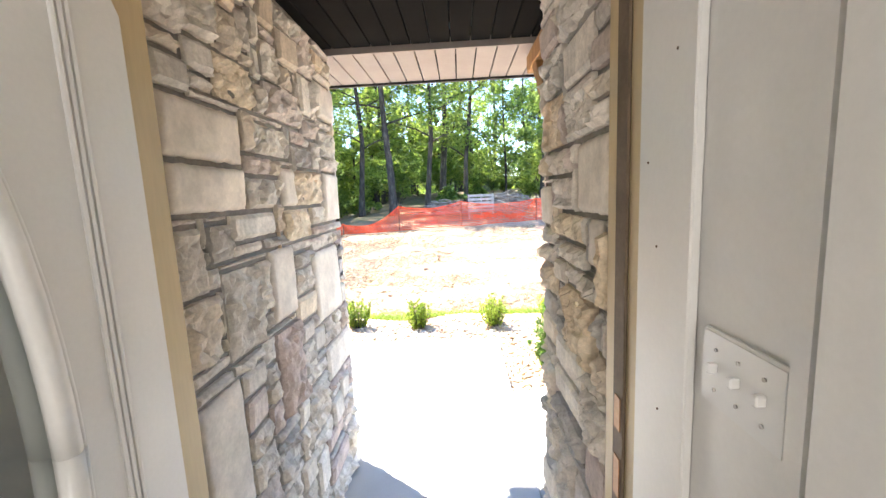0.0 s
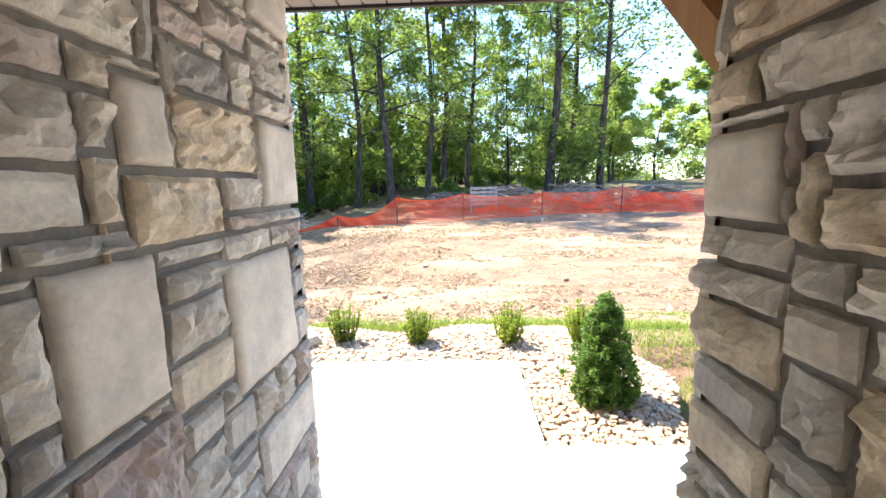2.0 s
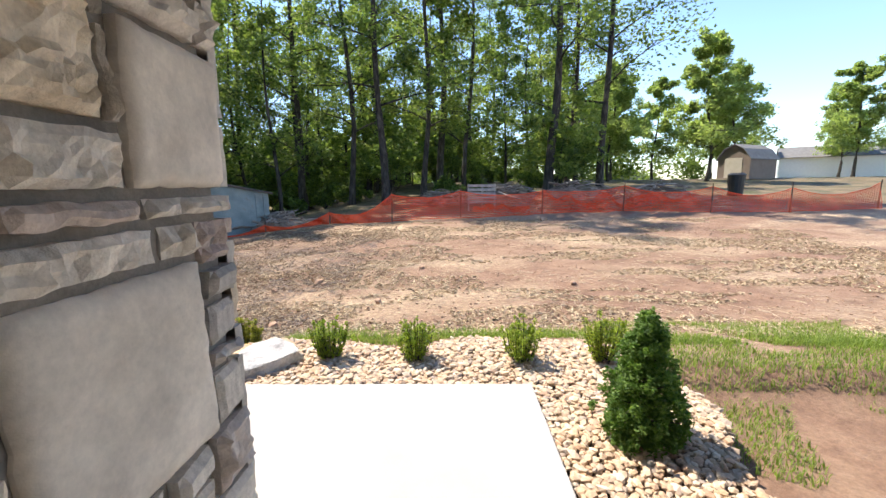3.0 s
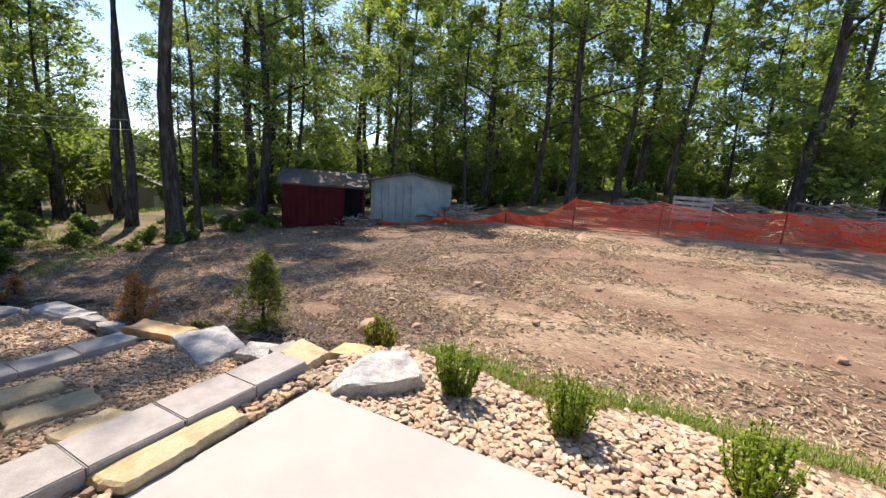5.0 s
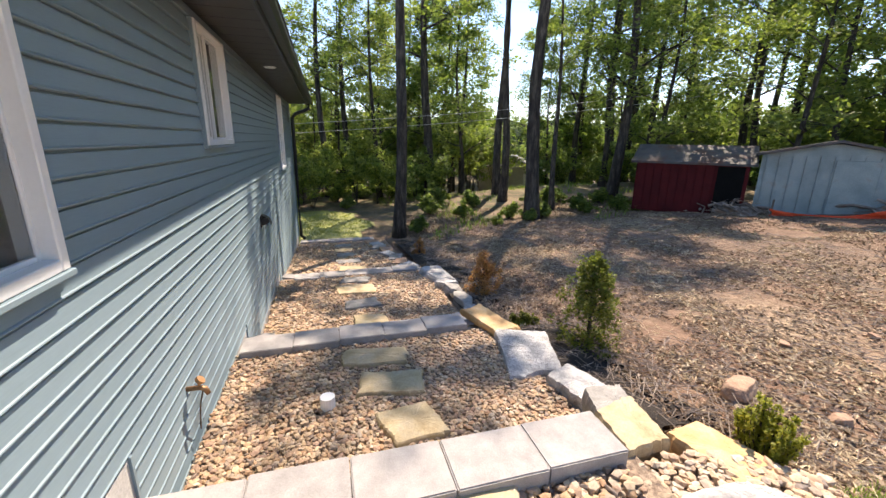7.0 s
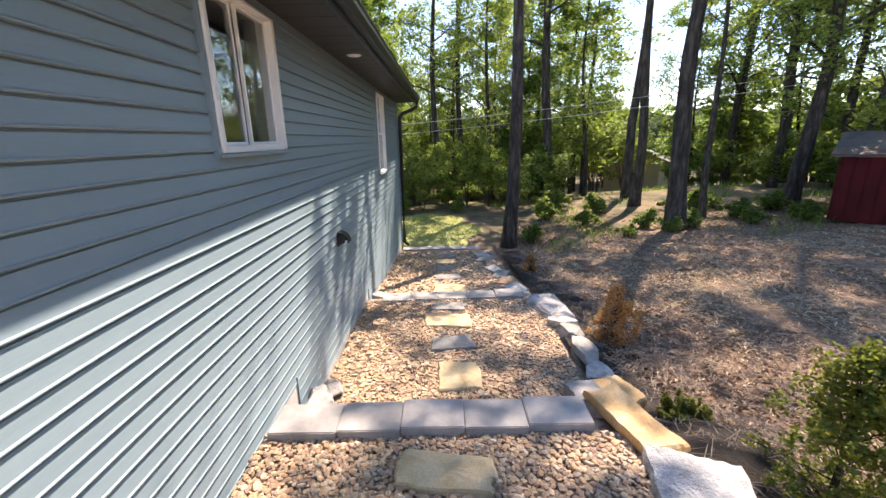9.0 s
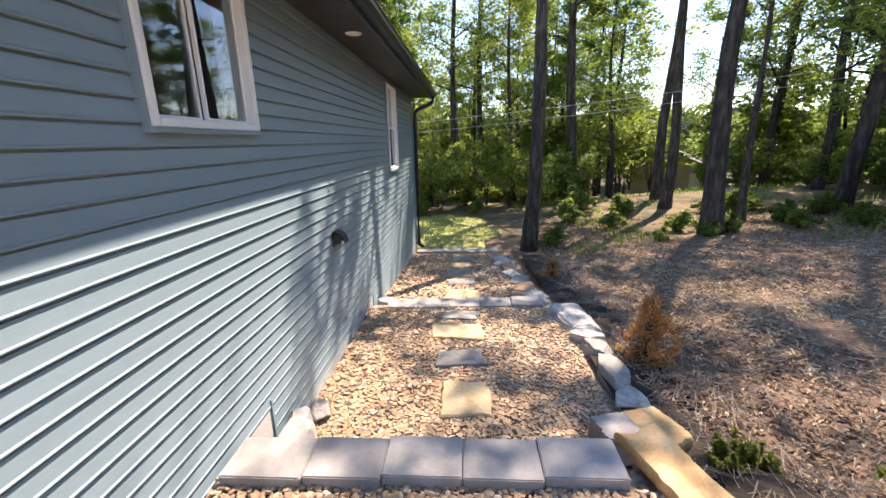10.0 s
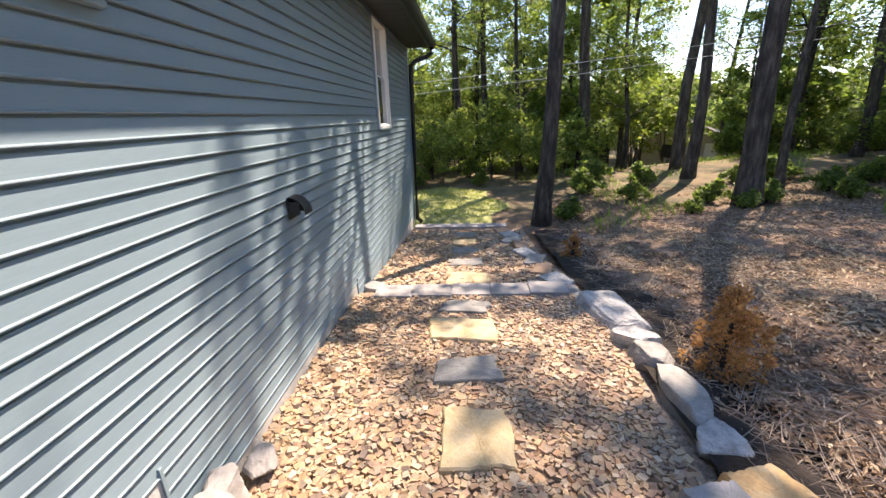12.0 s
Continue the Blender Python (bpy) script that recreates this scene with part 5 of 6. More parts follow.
OAK = "tall oak with a bare lower trunk and bright green leaves"
thin = [tree(19, 0.27, 41, M["leaf_oak"], 0.55, 0.12, 40, 0.16, limbs=14, lean=0.015, label="tall oak with a long bare trunk and a thin high crown"), tree(17, 0.2, 43, M["leaf_oak"], 0.52, 0.11, 40, 0.16, limbs=13, label="slender oak with a thin high crown"),
        tree(18, 0.25, 47, M["leaf_oak"], 0.24, 0.19, 75, 0.15, limbs=20, lean=0.03, label="leafy oak with low spreading limbs")]
kinds = [tree(19, 0.24, 3, M["leaf_oak"], 0.26, 0.22, 66, 0.19, label=OAK), tree(17, 0.18, 7, M["leaf_oak"], 0.2, 0.2, 66, 0.19, label=OAK),
         tree(21, 0.28, 12, M["leaf_oak"], 0.32, 0.24, 66, 0.2, label=OAK), tree(14, 0.13, 21, M["leaf_low"], 0.14, 0.22, 66, 0.19, label="slim young tree in full spring leaf")]
bushes = [undergrowth(5, 2.6, 2.2, 80, 0.18, M["leaf_low"], label="leafy sapling at the wood's edge"), undergrowth(8, 1.3, 1.6, 90, 0.17, M["leaf_low"], label="low green bramble under the trees"),
          undergrowth(15, 4.5, 3.0, 105, 0.2, M["leaf_oak"], label="dense young growth beneath the trees")]
# trunks that stand out: x, y, kind, scale
STAND = ((-13.5, 6.25, 11, 1.0), (-14.04, 11.3, 10, 1.0), (-15.2, 12.8, 11, 0.6), (-15.6, 15.9, 12, 0.95), (-21.5, 20.2, 12, 1.0), (-27.0, 21.5, 12, 1.0), (-19.6, 18.4, 11, 0.85), (-15.6, 17.9, 3, 0.85), (-20.3, 12.6, 11, 1.1), (-18.3, 12.0, 11, 1.0), (-11.6, 20.3, 3, 0.85), (-12.0, 23.0, 1, 0.8),
         (-8.7, 22.7, 3, 0.9), (-3.4, 23.3, 0, 0.95), (-1.6, 25.5, 1, 1.0), (-0.8, 28.5, 2, 0.9), (0.8, 27.0, 3, 1.2), (5.2, 24.4, 2, 0.95), (6.9, 27.1, 1, 1.0), (8.4, 25.6, 0, 0.95), (-5.6, 25.0, 1, 1.0))
first = set()


def put(k, x, y, s, rz, pool):
    if (id(pool), k) not in first:
        first.add((id(pool), k))
        place(pool[k], x, y, s, rz)
        return
    c = copy_thing(pool[k], pose(x, y, ground_at(x, y), 0, 0, rz))
    c.scale = (s, s, s)


rng = random.Random(77)
taken = [(x, y) for x, y, _, _ in STAND]
for x, y, k, s in STAND:
    put(k % 10, x, y, s, rng.uniform(0, 360), thin if k > 9 else kinds)


def low_skyline(x, y):
    """Younger, lower growth in two stretches of the western wood, where the sky shows."""
    if x > -19:
        return 1.0
    return 0.74 if 0.5 < y < 8.0 or 14.5 < y < 17.5 else 1.0


def open_view(x, y):
    """The cleared lane towards the neighbour's house."""
    return x > -13 or abs((y - 4.5) + (x + 2.5) * 0.483) > 1.2


def scatter_trees(count, area, pool, weights, gap, lo, hi):
    made, tries = 0, 0
    while made < count and tries < count * 40:
        tries += 1
        x, y = area(rng)
        if not open_view(x, y) or any((x - a) ** 2 + (y - b) ** 2 < gap * gap for a, b in taken):
            continue
        taken.append((x, y))
        size = rng.uniform(lo, hi)
        put(rng.choices(range(len(pool)), weights)[0], x, y, size * low_skyline(x, y), rng.uniform(0, 360), pool)
        made += 1


def north_wood(r):
    x = r.uniform(-34, 12)
    edge = 26.5 if x > -6 else 25.5
    return x, edge + r.random() ** 1.5 * 26 + (0 if x < 8 else (x - 8) * 1.2)


def west_wood(r):
    x, y = r.uniform(-48, -22), r.uniform(-6, 26)
    return (x, y) if abs((y - 4.5) + (x + 2.5) * 0.483) > 2.6 else (x, y - 7)


scatter_trees(46, north_wood, kinds, (3, 3, 3, 3), 2.9, 0.8, 1.1)
scatter_trees(48, west_wood, kinds, (3, 3, 2, 3), 2.4, 0.75, 1.05)
taken.clear()
scatter_trees(84, lambda r: (r.uniform(-34, 9.5), 24.5 + r.random() ** 1.2 * 18), bushes, (3, 3, 5), 1.1, 0.7, 1.35)
scatter_trees(34, lambda r: (r.uniform(-40, 14), r.uniform(36, 54)), bushes, (0, 0, 1), 1.6, 1.5, 2.4)
scatter_trees(40, lambda r: (r.uniform(-58, -30), r.uniform(-16, 40)), bushes, (0, 0, 1), 1.6, 1.4, 2.4)
scatter_trees(46, lambda r: (-19 - r.random() ** 1.3 * 16, r.choice((r.uniform(0, 10), r.uniform(18, 25)))), bushes, (3, 4, 3), 1.3, 0.6, 1.1)
scatter_trees(26, lambda r: (-19.2 - r.random() ** 1.4 * 7, r.uniform(-6, 7.5)), bushes, (1, 1, 4), 1.0, 0.8, 1.4)
scatter_trees(9, lambda r: (r.uniform(-18, -13.2), r.uniform(9.5, 15)), bushes[:2], (0, 1), 0.9, 0.3, 0.5)
for x, y, k in ((-13.8, 6.9, 0.45), (-14.5, 10.6, 0.5), (-13.5, 10.9, 0.35), (-15.3, 9.0, 0.45), (-16.6, 8.1, 0.6), (-17.4, 10.2, 0.6), (-16.4, 13.4, 0.6), (-18.2, 8.8, 0.8), (-15.2, 15.0, 0.5), (-12.9, 9.4, 0.3)):
    put(1, x, y, k, x * 50, bushes)
# the wood's depth, too far to tell trees apart
rw = random.Random(91)
cs, rs = [], []
for _ in range(480):
    q = rw.random()
    x, y = (rw.uniform(-64, 34), rw.uniform(56, 64)) if q < 0.6 else (rw.uniform(-66, -60), rw.uniform(-24, 60))
    h = rw.random() ** 1.5 * (9 if x < 6 else 4)
    cs.append((x, y, ground_at(x, y) + h))
    rs.append(rw.uniform(1.3, 2.6))
tagged(leaf_cloud("far_woods", cs, rs, 110, 0.42, M["leaf_low"], None, 92), "dim green depth of the woods behind the trees", "woods", kind="stuff")
line = [(-80 + 3 * i, 74.0) for i in range(41)][::-1] + [(-80.0, 72 - 3 * i) for i in range(40)]
ridge_v = []
for x, y in line:
    top = 5.5 + 2.2 * noise.noise((x * 0.11, y * 0.11, 3)) + 1.2 * noise.noise((x * 0.5, y * 0.5, 8)) - 2.5 * smoothstep(5, 20, x)
    ridge_v += [(x, y, -9.0), (x, y, top * 0.5), (x - 2.0, y + 2.0, top)]
ridge_f = [(3 * k + m, 3 * k + 3 + m, 3 * k + 4 + m, 3 * k + 1 + m) for k in range(len(line) - 1) for m in (0, 1)]
tagged(arrays("backdrop", ridge_v, ridge_f, M["far_green"]), "hazy dark green rise of distant woodland", "backdrop", kind="structure")
# trees beyond the yard to the east
far_tree = tree(11, 0.16, 33, M["leaf_pale"], 0.2, 0.27, 130, 0.24, limbs=22, label="round-headed light green tree behind the yard", group="far trees")
place(far_tree, 20.8, 36.2, 1.0, 0)
for x, y, s in ((44.0, 50.0, 0.9), (36.0, 58.0, 1.0), (24.0, 52.0, 1.0), (50.0, 44.0, 0.8), (19.0, 56.0, 1.1), (10.5, 44.0, 1.0), (28.0, 44.0, 0.95), (38.0, 42.0, 0.9), (31.0, 52.0, 0.9), (16.0, 44.0, 0.9), (13.5, 38.0, 0.85)):
    copy_thing(far_tree, pose(x, y, ground_at(x, y), 0, 0, x * 40)).scale = (s, s, s)


def boxwood(height, width, leafmat, seed, per=30, leaf=0.02, name="boxwood", label="", group="", taper=False):
    """A small upright shrub: many stems from one foot, leaf tufts along them."""
    rng = random.Random(seed)
    e = tagged(empty(name), label, "shrub", group)
    bm = bmesh.new()
    cs, rs = [], []
    for k in range(42):
        a, t = rng.uniform(0, math.tau), rng.random() ** 0.6
        h = height * rng.uniform(0.55, 1.0) * (1 - (0.55 if taper else 0.2) * t)
        tip = Vector((math.cos(a) * width / 2 * t, math.sin(a) * width / 2 * t, h))
        root = Vector((tip.x * 0.15, tip.y * 0.15, -0.03))
        midp = root.lerp(tip, 0.5) + Vector((tip.x * 0.2, tip.y * 0.2, 0))
        part("stem", tube(bmesh.new(), [root, midp, tip], [0.006, 0.004, 0.0015], 4), M["bark"], e)
        for s in (0.35, 0.55, 0.75, 0.92):
            cs.append(root.lerp(tip, s) + Vector((tip.x * 0.2, tip.y * 0.2, 0)) * (1 - abs(2 * s - 1)))
            rs.append(width * rng.uniform(0.04, 0.075))
    leaf_cloud("foliage", cs, rs, per, leaf, leafmat, e, seed, 1.5, 0.8)
    return e


G3 = "young boxwoods in the rock bed"
for k, (x, y, h, w) in enumerate(((-1.1, 5.86, 0.5, 0.36), (-0.3, 5.92, 0.5, 0.36), (0.68, 5.8, 0.52, 0.4), (1.43, 5.82, 0.58, 0.4))):
    s = boxwood(h, w, M["leaf_box"], 200 + k, label="young boxwood shrub with bright yellow-green leaves in rock", group=G3)
    s.location = (x, y, bed_z(x, y) - 0.02)
s = boxwood(0.5, 0.36, M["leaf_thin"], 210, 44, label="sparse olive-green boxwood on straw", group=G3)
place(s, -2.2, 6.45)


def conifer(height, width, leafmat, seed, per, leaf, name, label, tufts=180, ragged=0.0):
    rng = random.Random(seed)
    e = tagged(empty(name), label, "shrub", "conifers by the path")
    bm = tube(bmesh.new(), [(0, 0, -0.05), (0.01, 0, height * 0.5), (0, 0.01, height * 0.95)], [0.02, 0.013, 0.004], 6)
    cs, rs = [], []
    for k in range(tufts):
        t = rng.random() ** 1.1
        r = width / 2 * min(1, 0.68 + 1.6 * t) * (1 - t) ** 0.5 * rng.uniform(0.12, 1.05) ** 0.6 * (1 + rng.uniform(-ragged, ragged))
        a = rng.uniform(0, math.tau)
        c = Vector((math.cos(a) * r, math.sin(a) * r, height * (0.04 + 0.92 * t)))
        cs.append(c)
        rs.append(width * rng.uniform(0.05, 0.1))
        if k % 3 == 0:
            twig = tube(bmesh.new(), [(0, 0, c.z * 0.7), (c.x * 0.6, c.y * 0.6, c.z * 0.88), tuple(c)], [0.005, 0.003, 0.0015], 4)
            part("branch", twig, M["bark"], e)
    part("stem", bm, M["bark"], e)
    leaf_cloud("foliage", cs, rs, per, leaf, leafmat, e, seed, 1.5, 0.2)
    return e


c = conifer(0.86, 0.54, M["leaf_cedar"], 301, 60, 0.026, "arborvitae", "dense dark green arborvitae in the rock bed", 300, 0.22)
c.location = (1.24, 4.68, bed_z(1.24, 4.68) - 0.02)
c = conifer(1.02, 0.74, M["leaf_yew"], 302, 34, 0.032, "arborvitae", "thin olive-green arborvitae in dark mulch", 170, 0.35)
place(c, -4.0, 6.55)
c = conifer(0.78, 0.68, M["leaf_dead"], 303, 40, 0.03, "dead_arborvitae", "dried orange-brown dead conifer beside the path", 95, 0.4)
place(c, -6.75, 6.5)
c = conifer(0.5, 0.36, M["leaf_dead"], 304, 28, 0.03, "dead_arborvitae", "small dried brown conifer by the lower path", 80, 0.4)
place(c, -10.2, 6.2)
s = boxwood(0.3, 0.42, M["leaf_yew"], 305, 60, name="low_shrub", label="low olive green shrub in dark mulch", group="low shrubs by the path")
place(s, -5.1, 6.4)


def blades(name, spots, height, material, seed, width=0.006, lay=0.25):
    """Grass or straw: thin bent blades."""
    rng = np.random.default_rng(seed)
    n = len(spots)
    S = np.array(spots)
    a = rng.uniform(0, math.tau, n)
    h = height * rng.uniform(0.5, 1.3, n)
    out = np.stack([np.cos(a), np.sin(a), np.zeros(n)], 1)
    side = np.stack([-np.sin(a), np.cos(a), np.zeros(n)], 1) * width * rng.uniform(0.6, 1.3, (n, 1))
    upv = np.array((0, 0, 1.0))
    l = lay * rng.uniform(0.4, 1.6, (n, 1))
    p1 = S + upv * h[:, None] * 0.55 + out * h[:, None] * l * 0.4
    p2 = S + upv * h[:, None] * (1 - 0.3 * l) + out * h[:, None] * l
    v = np.stack([S - side, S + side, p1 - side * 0.7, p1 + side * 0.7, p2], 1).reshape(-1, 3)
    q = np.arange(n)[:, None] * 5
    f = np.concatenate([q + np.array((0, 1, 3)), q + np.array((0, 3, 2)), q + np.array((2, 3, 4))], 1).reshape(-1, 3)
    return arrays(name, v, f, material)


def sticks(name, spots, length, material, seed, width=0.004, lift=0.02):
    """Straw and twigs lying about: thin three-sided rods."""
    rng = np.random.default_rng(seed)
    n = len(spots)
    S = np.array(spots) + np.array((0, 0, lift))
    a = rng.uniform(0, math.tau, n)
    ln = length * rng.uniform(0.4, 1.4, (n, 1))
    d = np.stack([np.cos(a), np.sin(a), rng.normal(0, 0.1, n)], 1) * ln / 2
    u = np.stack([-np.sin(a), np.cos(a), np.zeros(n)], 1) * width
    w = np.array((0, 0, width * 1.2))
    v = np.stack([S - d - u, S - d + u, S - d + w, S + d - u, S + d + u, S + d + w], 1).reshape(-1, 3)
    q = np.arange(n)[:, None] * 6
    f = np.concatenate([q + np.array(t) for t in ((0, 1, 4), (0, 4, 3), (1, 2, 5), (1, 5, 4), (2, 0, 3), (2, 3, 5))], 1).reshape(-1, 3)
    return arrays(name, v, f, material)


r2 = random.Random(5)
pts = []
for _ in range(11000):
    x = r2.uniform(-1.9, 4.5)
    y = bed_edge(min(x, 1.9)) + abs(r2.gauss(0, 0.28)) - 0.02
    if noise.noise((x * 1.1, y * 1.1, 3)) > -0.3:
        pts.append((x, y, ground_at(x, y) - 0.01))
for _ in range(26000):
    x, y = r2.uniform(1.95, 5.5), r2.uniform(4.15, 7.4)
    if noise.noise((x * 0.8, y * 0.8, 7)) > -0.1:
        pts.append((x, y, ground_at(x, y) - 0.01))
tagged(blades("grass", pts, 0.075, M["grass"], 1, 0.0042, 0.5), "thin new grass along the rock bed and yard", "grass", kind="stuff")
pts = []


def on_lawn(x, y):
    return -18.2 + 0.7 * math.sin(y * 1.3) < x < -13.4 and y < 5.3 + 0.35 * math.sin(x * 1.9)


for _ in range(9000):
    x, y = r2.uniform(-19, -13.4), r2.uniform(0.5, 5.8)
    if on_lawn(x, y):
        pts.append((x, y, ground_at(x, y) + 0.02))
# sheet and blades carry the sunlight in their pale colours
tagged(grid_sheet("lawn", -19, -13.3, 0.3, 6.0, 0.15, lambda x, y: ground_at(x, y) + 0.03, M["lawn"], on_lawn), "short lawn past the lowest step, sunlight painted into its colour", "lawn", kind="structure")
tagged(blades("meadow_grass", pts, 0.07, M["lawn_blade"], 2, 0.01, 0.5), "short grass beyond the path's end, coloured as if sunlit", "grass", kind="stuff")
pts = []
for _ in range(6000):
    x, y = r2.uniform(-24, -12.0), r2.uniform(6.5, 19)
    if noise.noise((x * 0.5, y * 0.5, 2)) > 0.12:
        pts.append((x, y, ground_at(x, y) - 0.01))
tagged(blades("weeds", pts, 0.26, M["grass"], 9, 0.012, 0.6), "patchy green weeds among dry leaf litter", "weeds", kind="stuff")


def flakes(name, spots, length, width, material, seed, tilt=0.25):
    """Chopped straw and dead leaves: small bent pieces lying loosely."""
    rng = np.random.default_rng(seed)
    n = len(spots)
    S = np.array(spots) + np.array((0, 0, 0.01))
    a = rng.uniform(0, math.tau, n)
    ln = length * rng.uniform(0.4, 1.5, (n, 1))
    wd = width * rng.uniform(0.6, 1.4, (n, 1))
    d = np.stack([np.cos(a), np.sin(a), rng.normal(0, tilt, n)], 1) * ln / 2
    u = np.stack([-np.sin(a), np.cos(a), rng.normal(0, tilt, n)], 1) * wd / 2
    up = np.array((0, 0, 1.0)) * wd * 0.5
    v = np.stack([S - d, S - u + up, S + d, S + u + up], 1).reshape(-1, 3)
    q = np.arange(n)[:, None] * 4
    f = np.concatenate([q + np.array((0, 1, 2)), q + np.array((0, 2, 3))], 1).reshape(-1, 3)
    return arrays(name, v, f, material)


def strewn(count, x0, x1, y0, y1, sx, sy, zz, least, power=1.4):
    """Spots on the soil, thinning away from the house and gathered in drifts."""
    out = []
    for _ in range(count):
        x, y = r2.uniform(x0, x1), y0 + r2.random() ** power * (y1 - y0)
        if noise.noise((x * sx, y * sy, zz)) + 0.5 * noise.noise((x * sx * 3, y * sy * 3, zz)) > least:
            out.append((x, y, ground_at(x, y)))
    return out


tagged(flakes("straw", strewn(95000, -12, 10, 6.6, 17, 0.3, 0.9, 1, 0.02, 1.25), 0.095, 0.02, M["straw"], 3), "loose pale chopped straw in drifts over bare soil", "straw", kind="stuff")
tagged(sticks("straw", strewn(9000, -9, 6, 6.7, 14, 0.35, 0.8, 1, -0.12), 0.15, M["straw"], 31, 0.0024, 0.012), "long loose straw stalks on the bare soil", "straw", kind="stuff")
tagged(flakes("leaf_litter", strewn(60000, -17, -1.8, 6.6, 17, 0.5, 0.5, 5, -0.2, 1.6), 0.06, 0.024, M["litter_leaf"], 8, 0.25), "dry brown fallen leaves under the near trees", "leaf litter", kind="stuff")
tagged(sticks("twigs", strewn(11000, -13, -2.0, 6.3, 14, 0.6, 0.9, 6, -0.25), 0.22, M["brush"], 4, 0.0034, 0.014), "dry twigs and stems on the shaded soil", "twigs", kind="stuff")
tagged(pebbles("yard_stones", strewn(4500, -8, 9, 6.9, 17, 0.3, 0.6, 9, -0.15, 1.2), 0.019, M["brown_rock"], 6, 0.65, True), "small stones and clods on the bare yard", "stones", kind="stuff")
# dark mulch strip beside the path
tagged(grid_sheet("mulch_strip", -12.5, -2.6, 5.9, 6.9, 0.06, lambda x, y: ground_at(x, y) + 0.11 * (1 - smoothstep(6.35, 6.85, y + 0.15 * math.sin(x * 1.7))) - 0.022 + 0.03 * noise.noise((x * 5, y * 5, 2)), M["mulch"], lambda x, y: y < 6.5 + 0.3 * noise.noise((x * 1.1, 4, 0)) + 0.12 * noise.noise((x * 5, 7, 0))), "dark mulched planting strip beside the edging stones", "mulch", kind="structure")

pts = [(x, y, ground_at(x, y) + 0.05) for x, y in ((r2.uniform(-12, -2.6), r2.uniform(6.1, 6.6)) for _ in range(2000))]
tagged(pebbles("mulch_clods", pts, 0.022, M["mulch"], 61, 0.6, True), "dark crumbly soil clods in the planting strip", "soil", kind="stuff")

pts = [(x, y, ground_at(x, y) + 0.06) for x, y in ((r2.uniform(-12, -2.4), r2.uniform(6.12, 6.75)) for _ in range(2600))]
tagged(flakes("leaf_litter", pts, 0.07, 0.022, M["litter_leaf"], 81, 0.35), "dry leaves fallen on the dark planting strip", "leaf litter", kind="stuff")
pts = [(x, y, ground_at(x, y) + 0.075) for x, y in ((r2.uniform(-12, -2.4), r2.uniform(6.12, 6.9)) for _ in range(1500))]
tagged(sticks("twigs", pts, 0.26, M["brush"], 82, 0.003, 0.012), "pale dry stalks across the dark planting strip", "twigs", kind="stuff")

# ---------- orange safety fence ----------
LINE = ((-9.4, 16.5), (-7.0, 17.2), (-4.6, 17.4), (-2.2, 17.2), (0.35, 17.4), (3.6, 18.4), (7.0, 18.9), (10.2, 18.4), (13.0, 18.1), (17.0, 18.8))
fence = tagged(empty("safety_fence"), "sagging orange plastic safety fence on steel posts", "fence")
for k, ((xa, ya), (xb, yb)) in enumerate(zip(LINE, LINE[1:])):
    rng = random.Random(400 + k)
    a, b = Vector((xa, ya, ground_at(xa, ya))), Vector((xb, yb, ground_at(xb, yb)))
    ln = (b - a).length
    ha, hb = [0.22 if q == 0 else 0.28 if q == 1 else 0.45 if q == 2 else 0.98 + 0.06 * math.sin(q * 2.2) for q in (k, k + 1)]
    sag = rng.uniform(0.12, 0.42)
    bm = bmesh.new()

    def at(u, q):
        p = a.lerp(b, u)
        top = (ha + (hb - ha) * u) - sag * 4 * u * (1 - u)
        g = ground_at(p.x, p.y)
        bow = 0.1 * math.sin(u * 9 + k) * (1 - q) + 0.05 * math.sin(u * 23 + q * 4)
        return Vector((p.x, p.y + bow, g + 0.04 + q * (top - 0.04)))

    n = max(8, int(ln / 0.16))
    for s in range(13):
        q = s / 12
        w = 0.018 if s % 12 == 0 else 0.01
        prev = None
        for i in range(n + 1):
            p = at(i / n, q)
            cur = [bm.verts.new(p + Vector(d)) for d in ((0, -0.004, -w), (0, 0.004, -w), (0, 0.004, w), (0, -0.004, w))]
            if prev:
                for m in range(4):
                    bm.faces.new((prev[m], prev[(m + 1) % 4], cur[(m + 1) % 4], cur[m]))
            prev = cur
    for i in range(n * 2):
        u = (i + 0.5) / (n * 2)
        prev = None
        for s in range(9):
            p = at(u, s / 8)
            cur = [bm.verts.new(p + Vector(d)) for d in ((-0.006, -0.003, 0), (0.006, -0.003, 0), (0.006, 0.003, 0), (-0.006, 0.003, 0))]
            if prev:
                for m in range(4):
                    bm.faces.new((prev[m], prev[(m + 1) % 4], cur[(m + 1) % 4], cur[m]))
            prev = cur
    part("net", bm, M["fence"], fence)


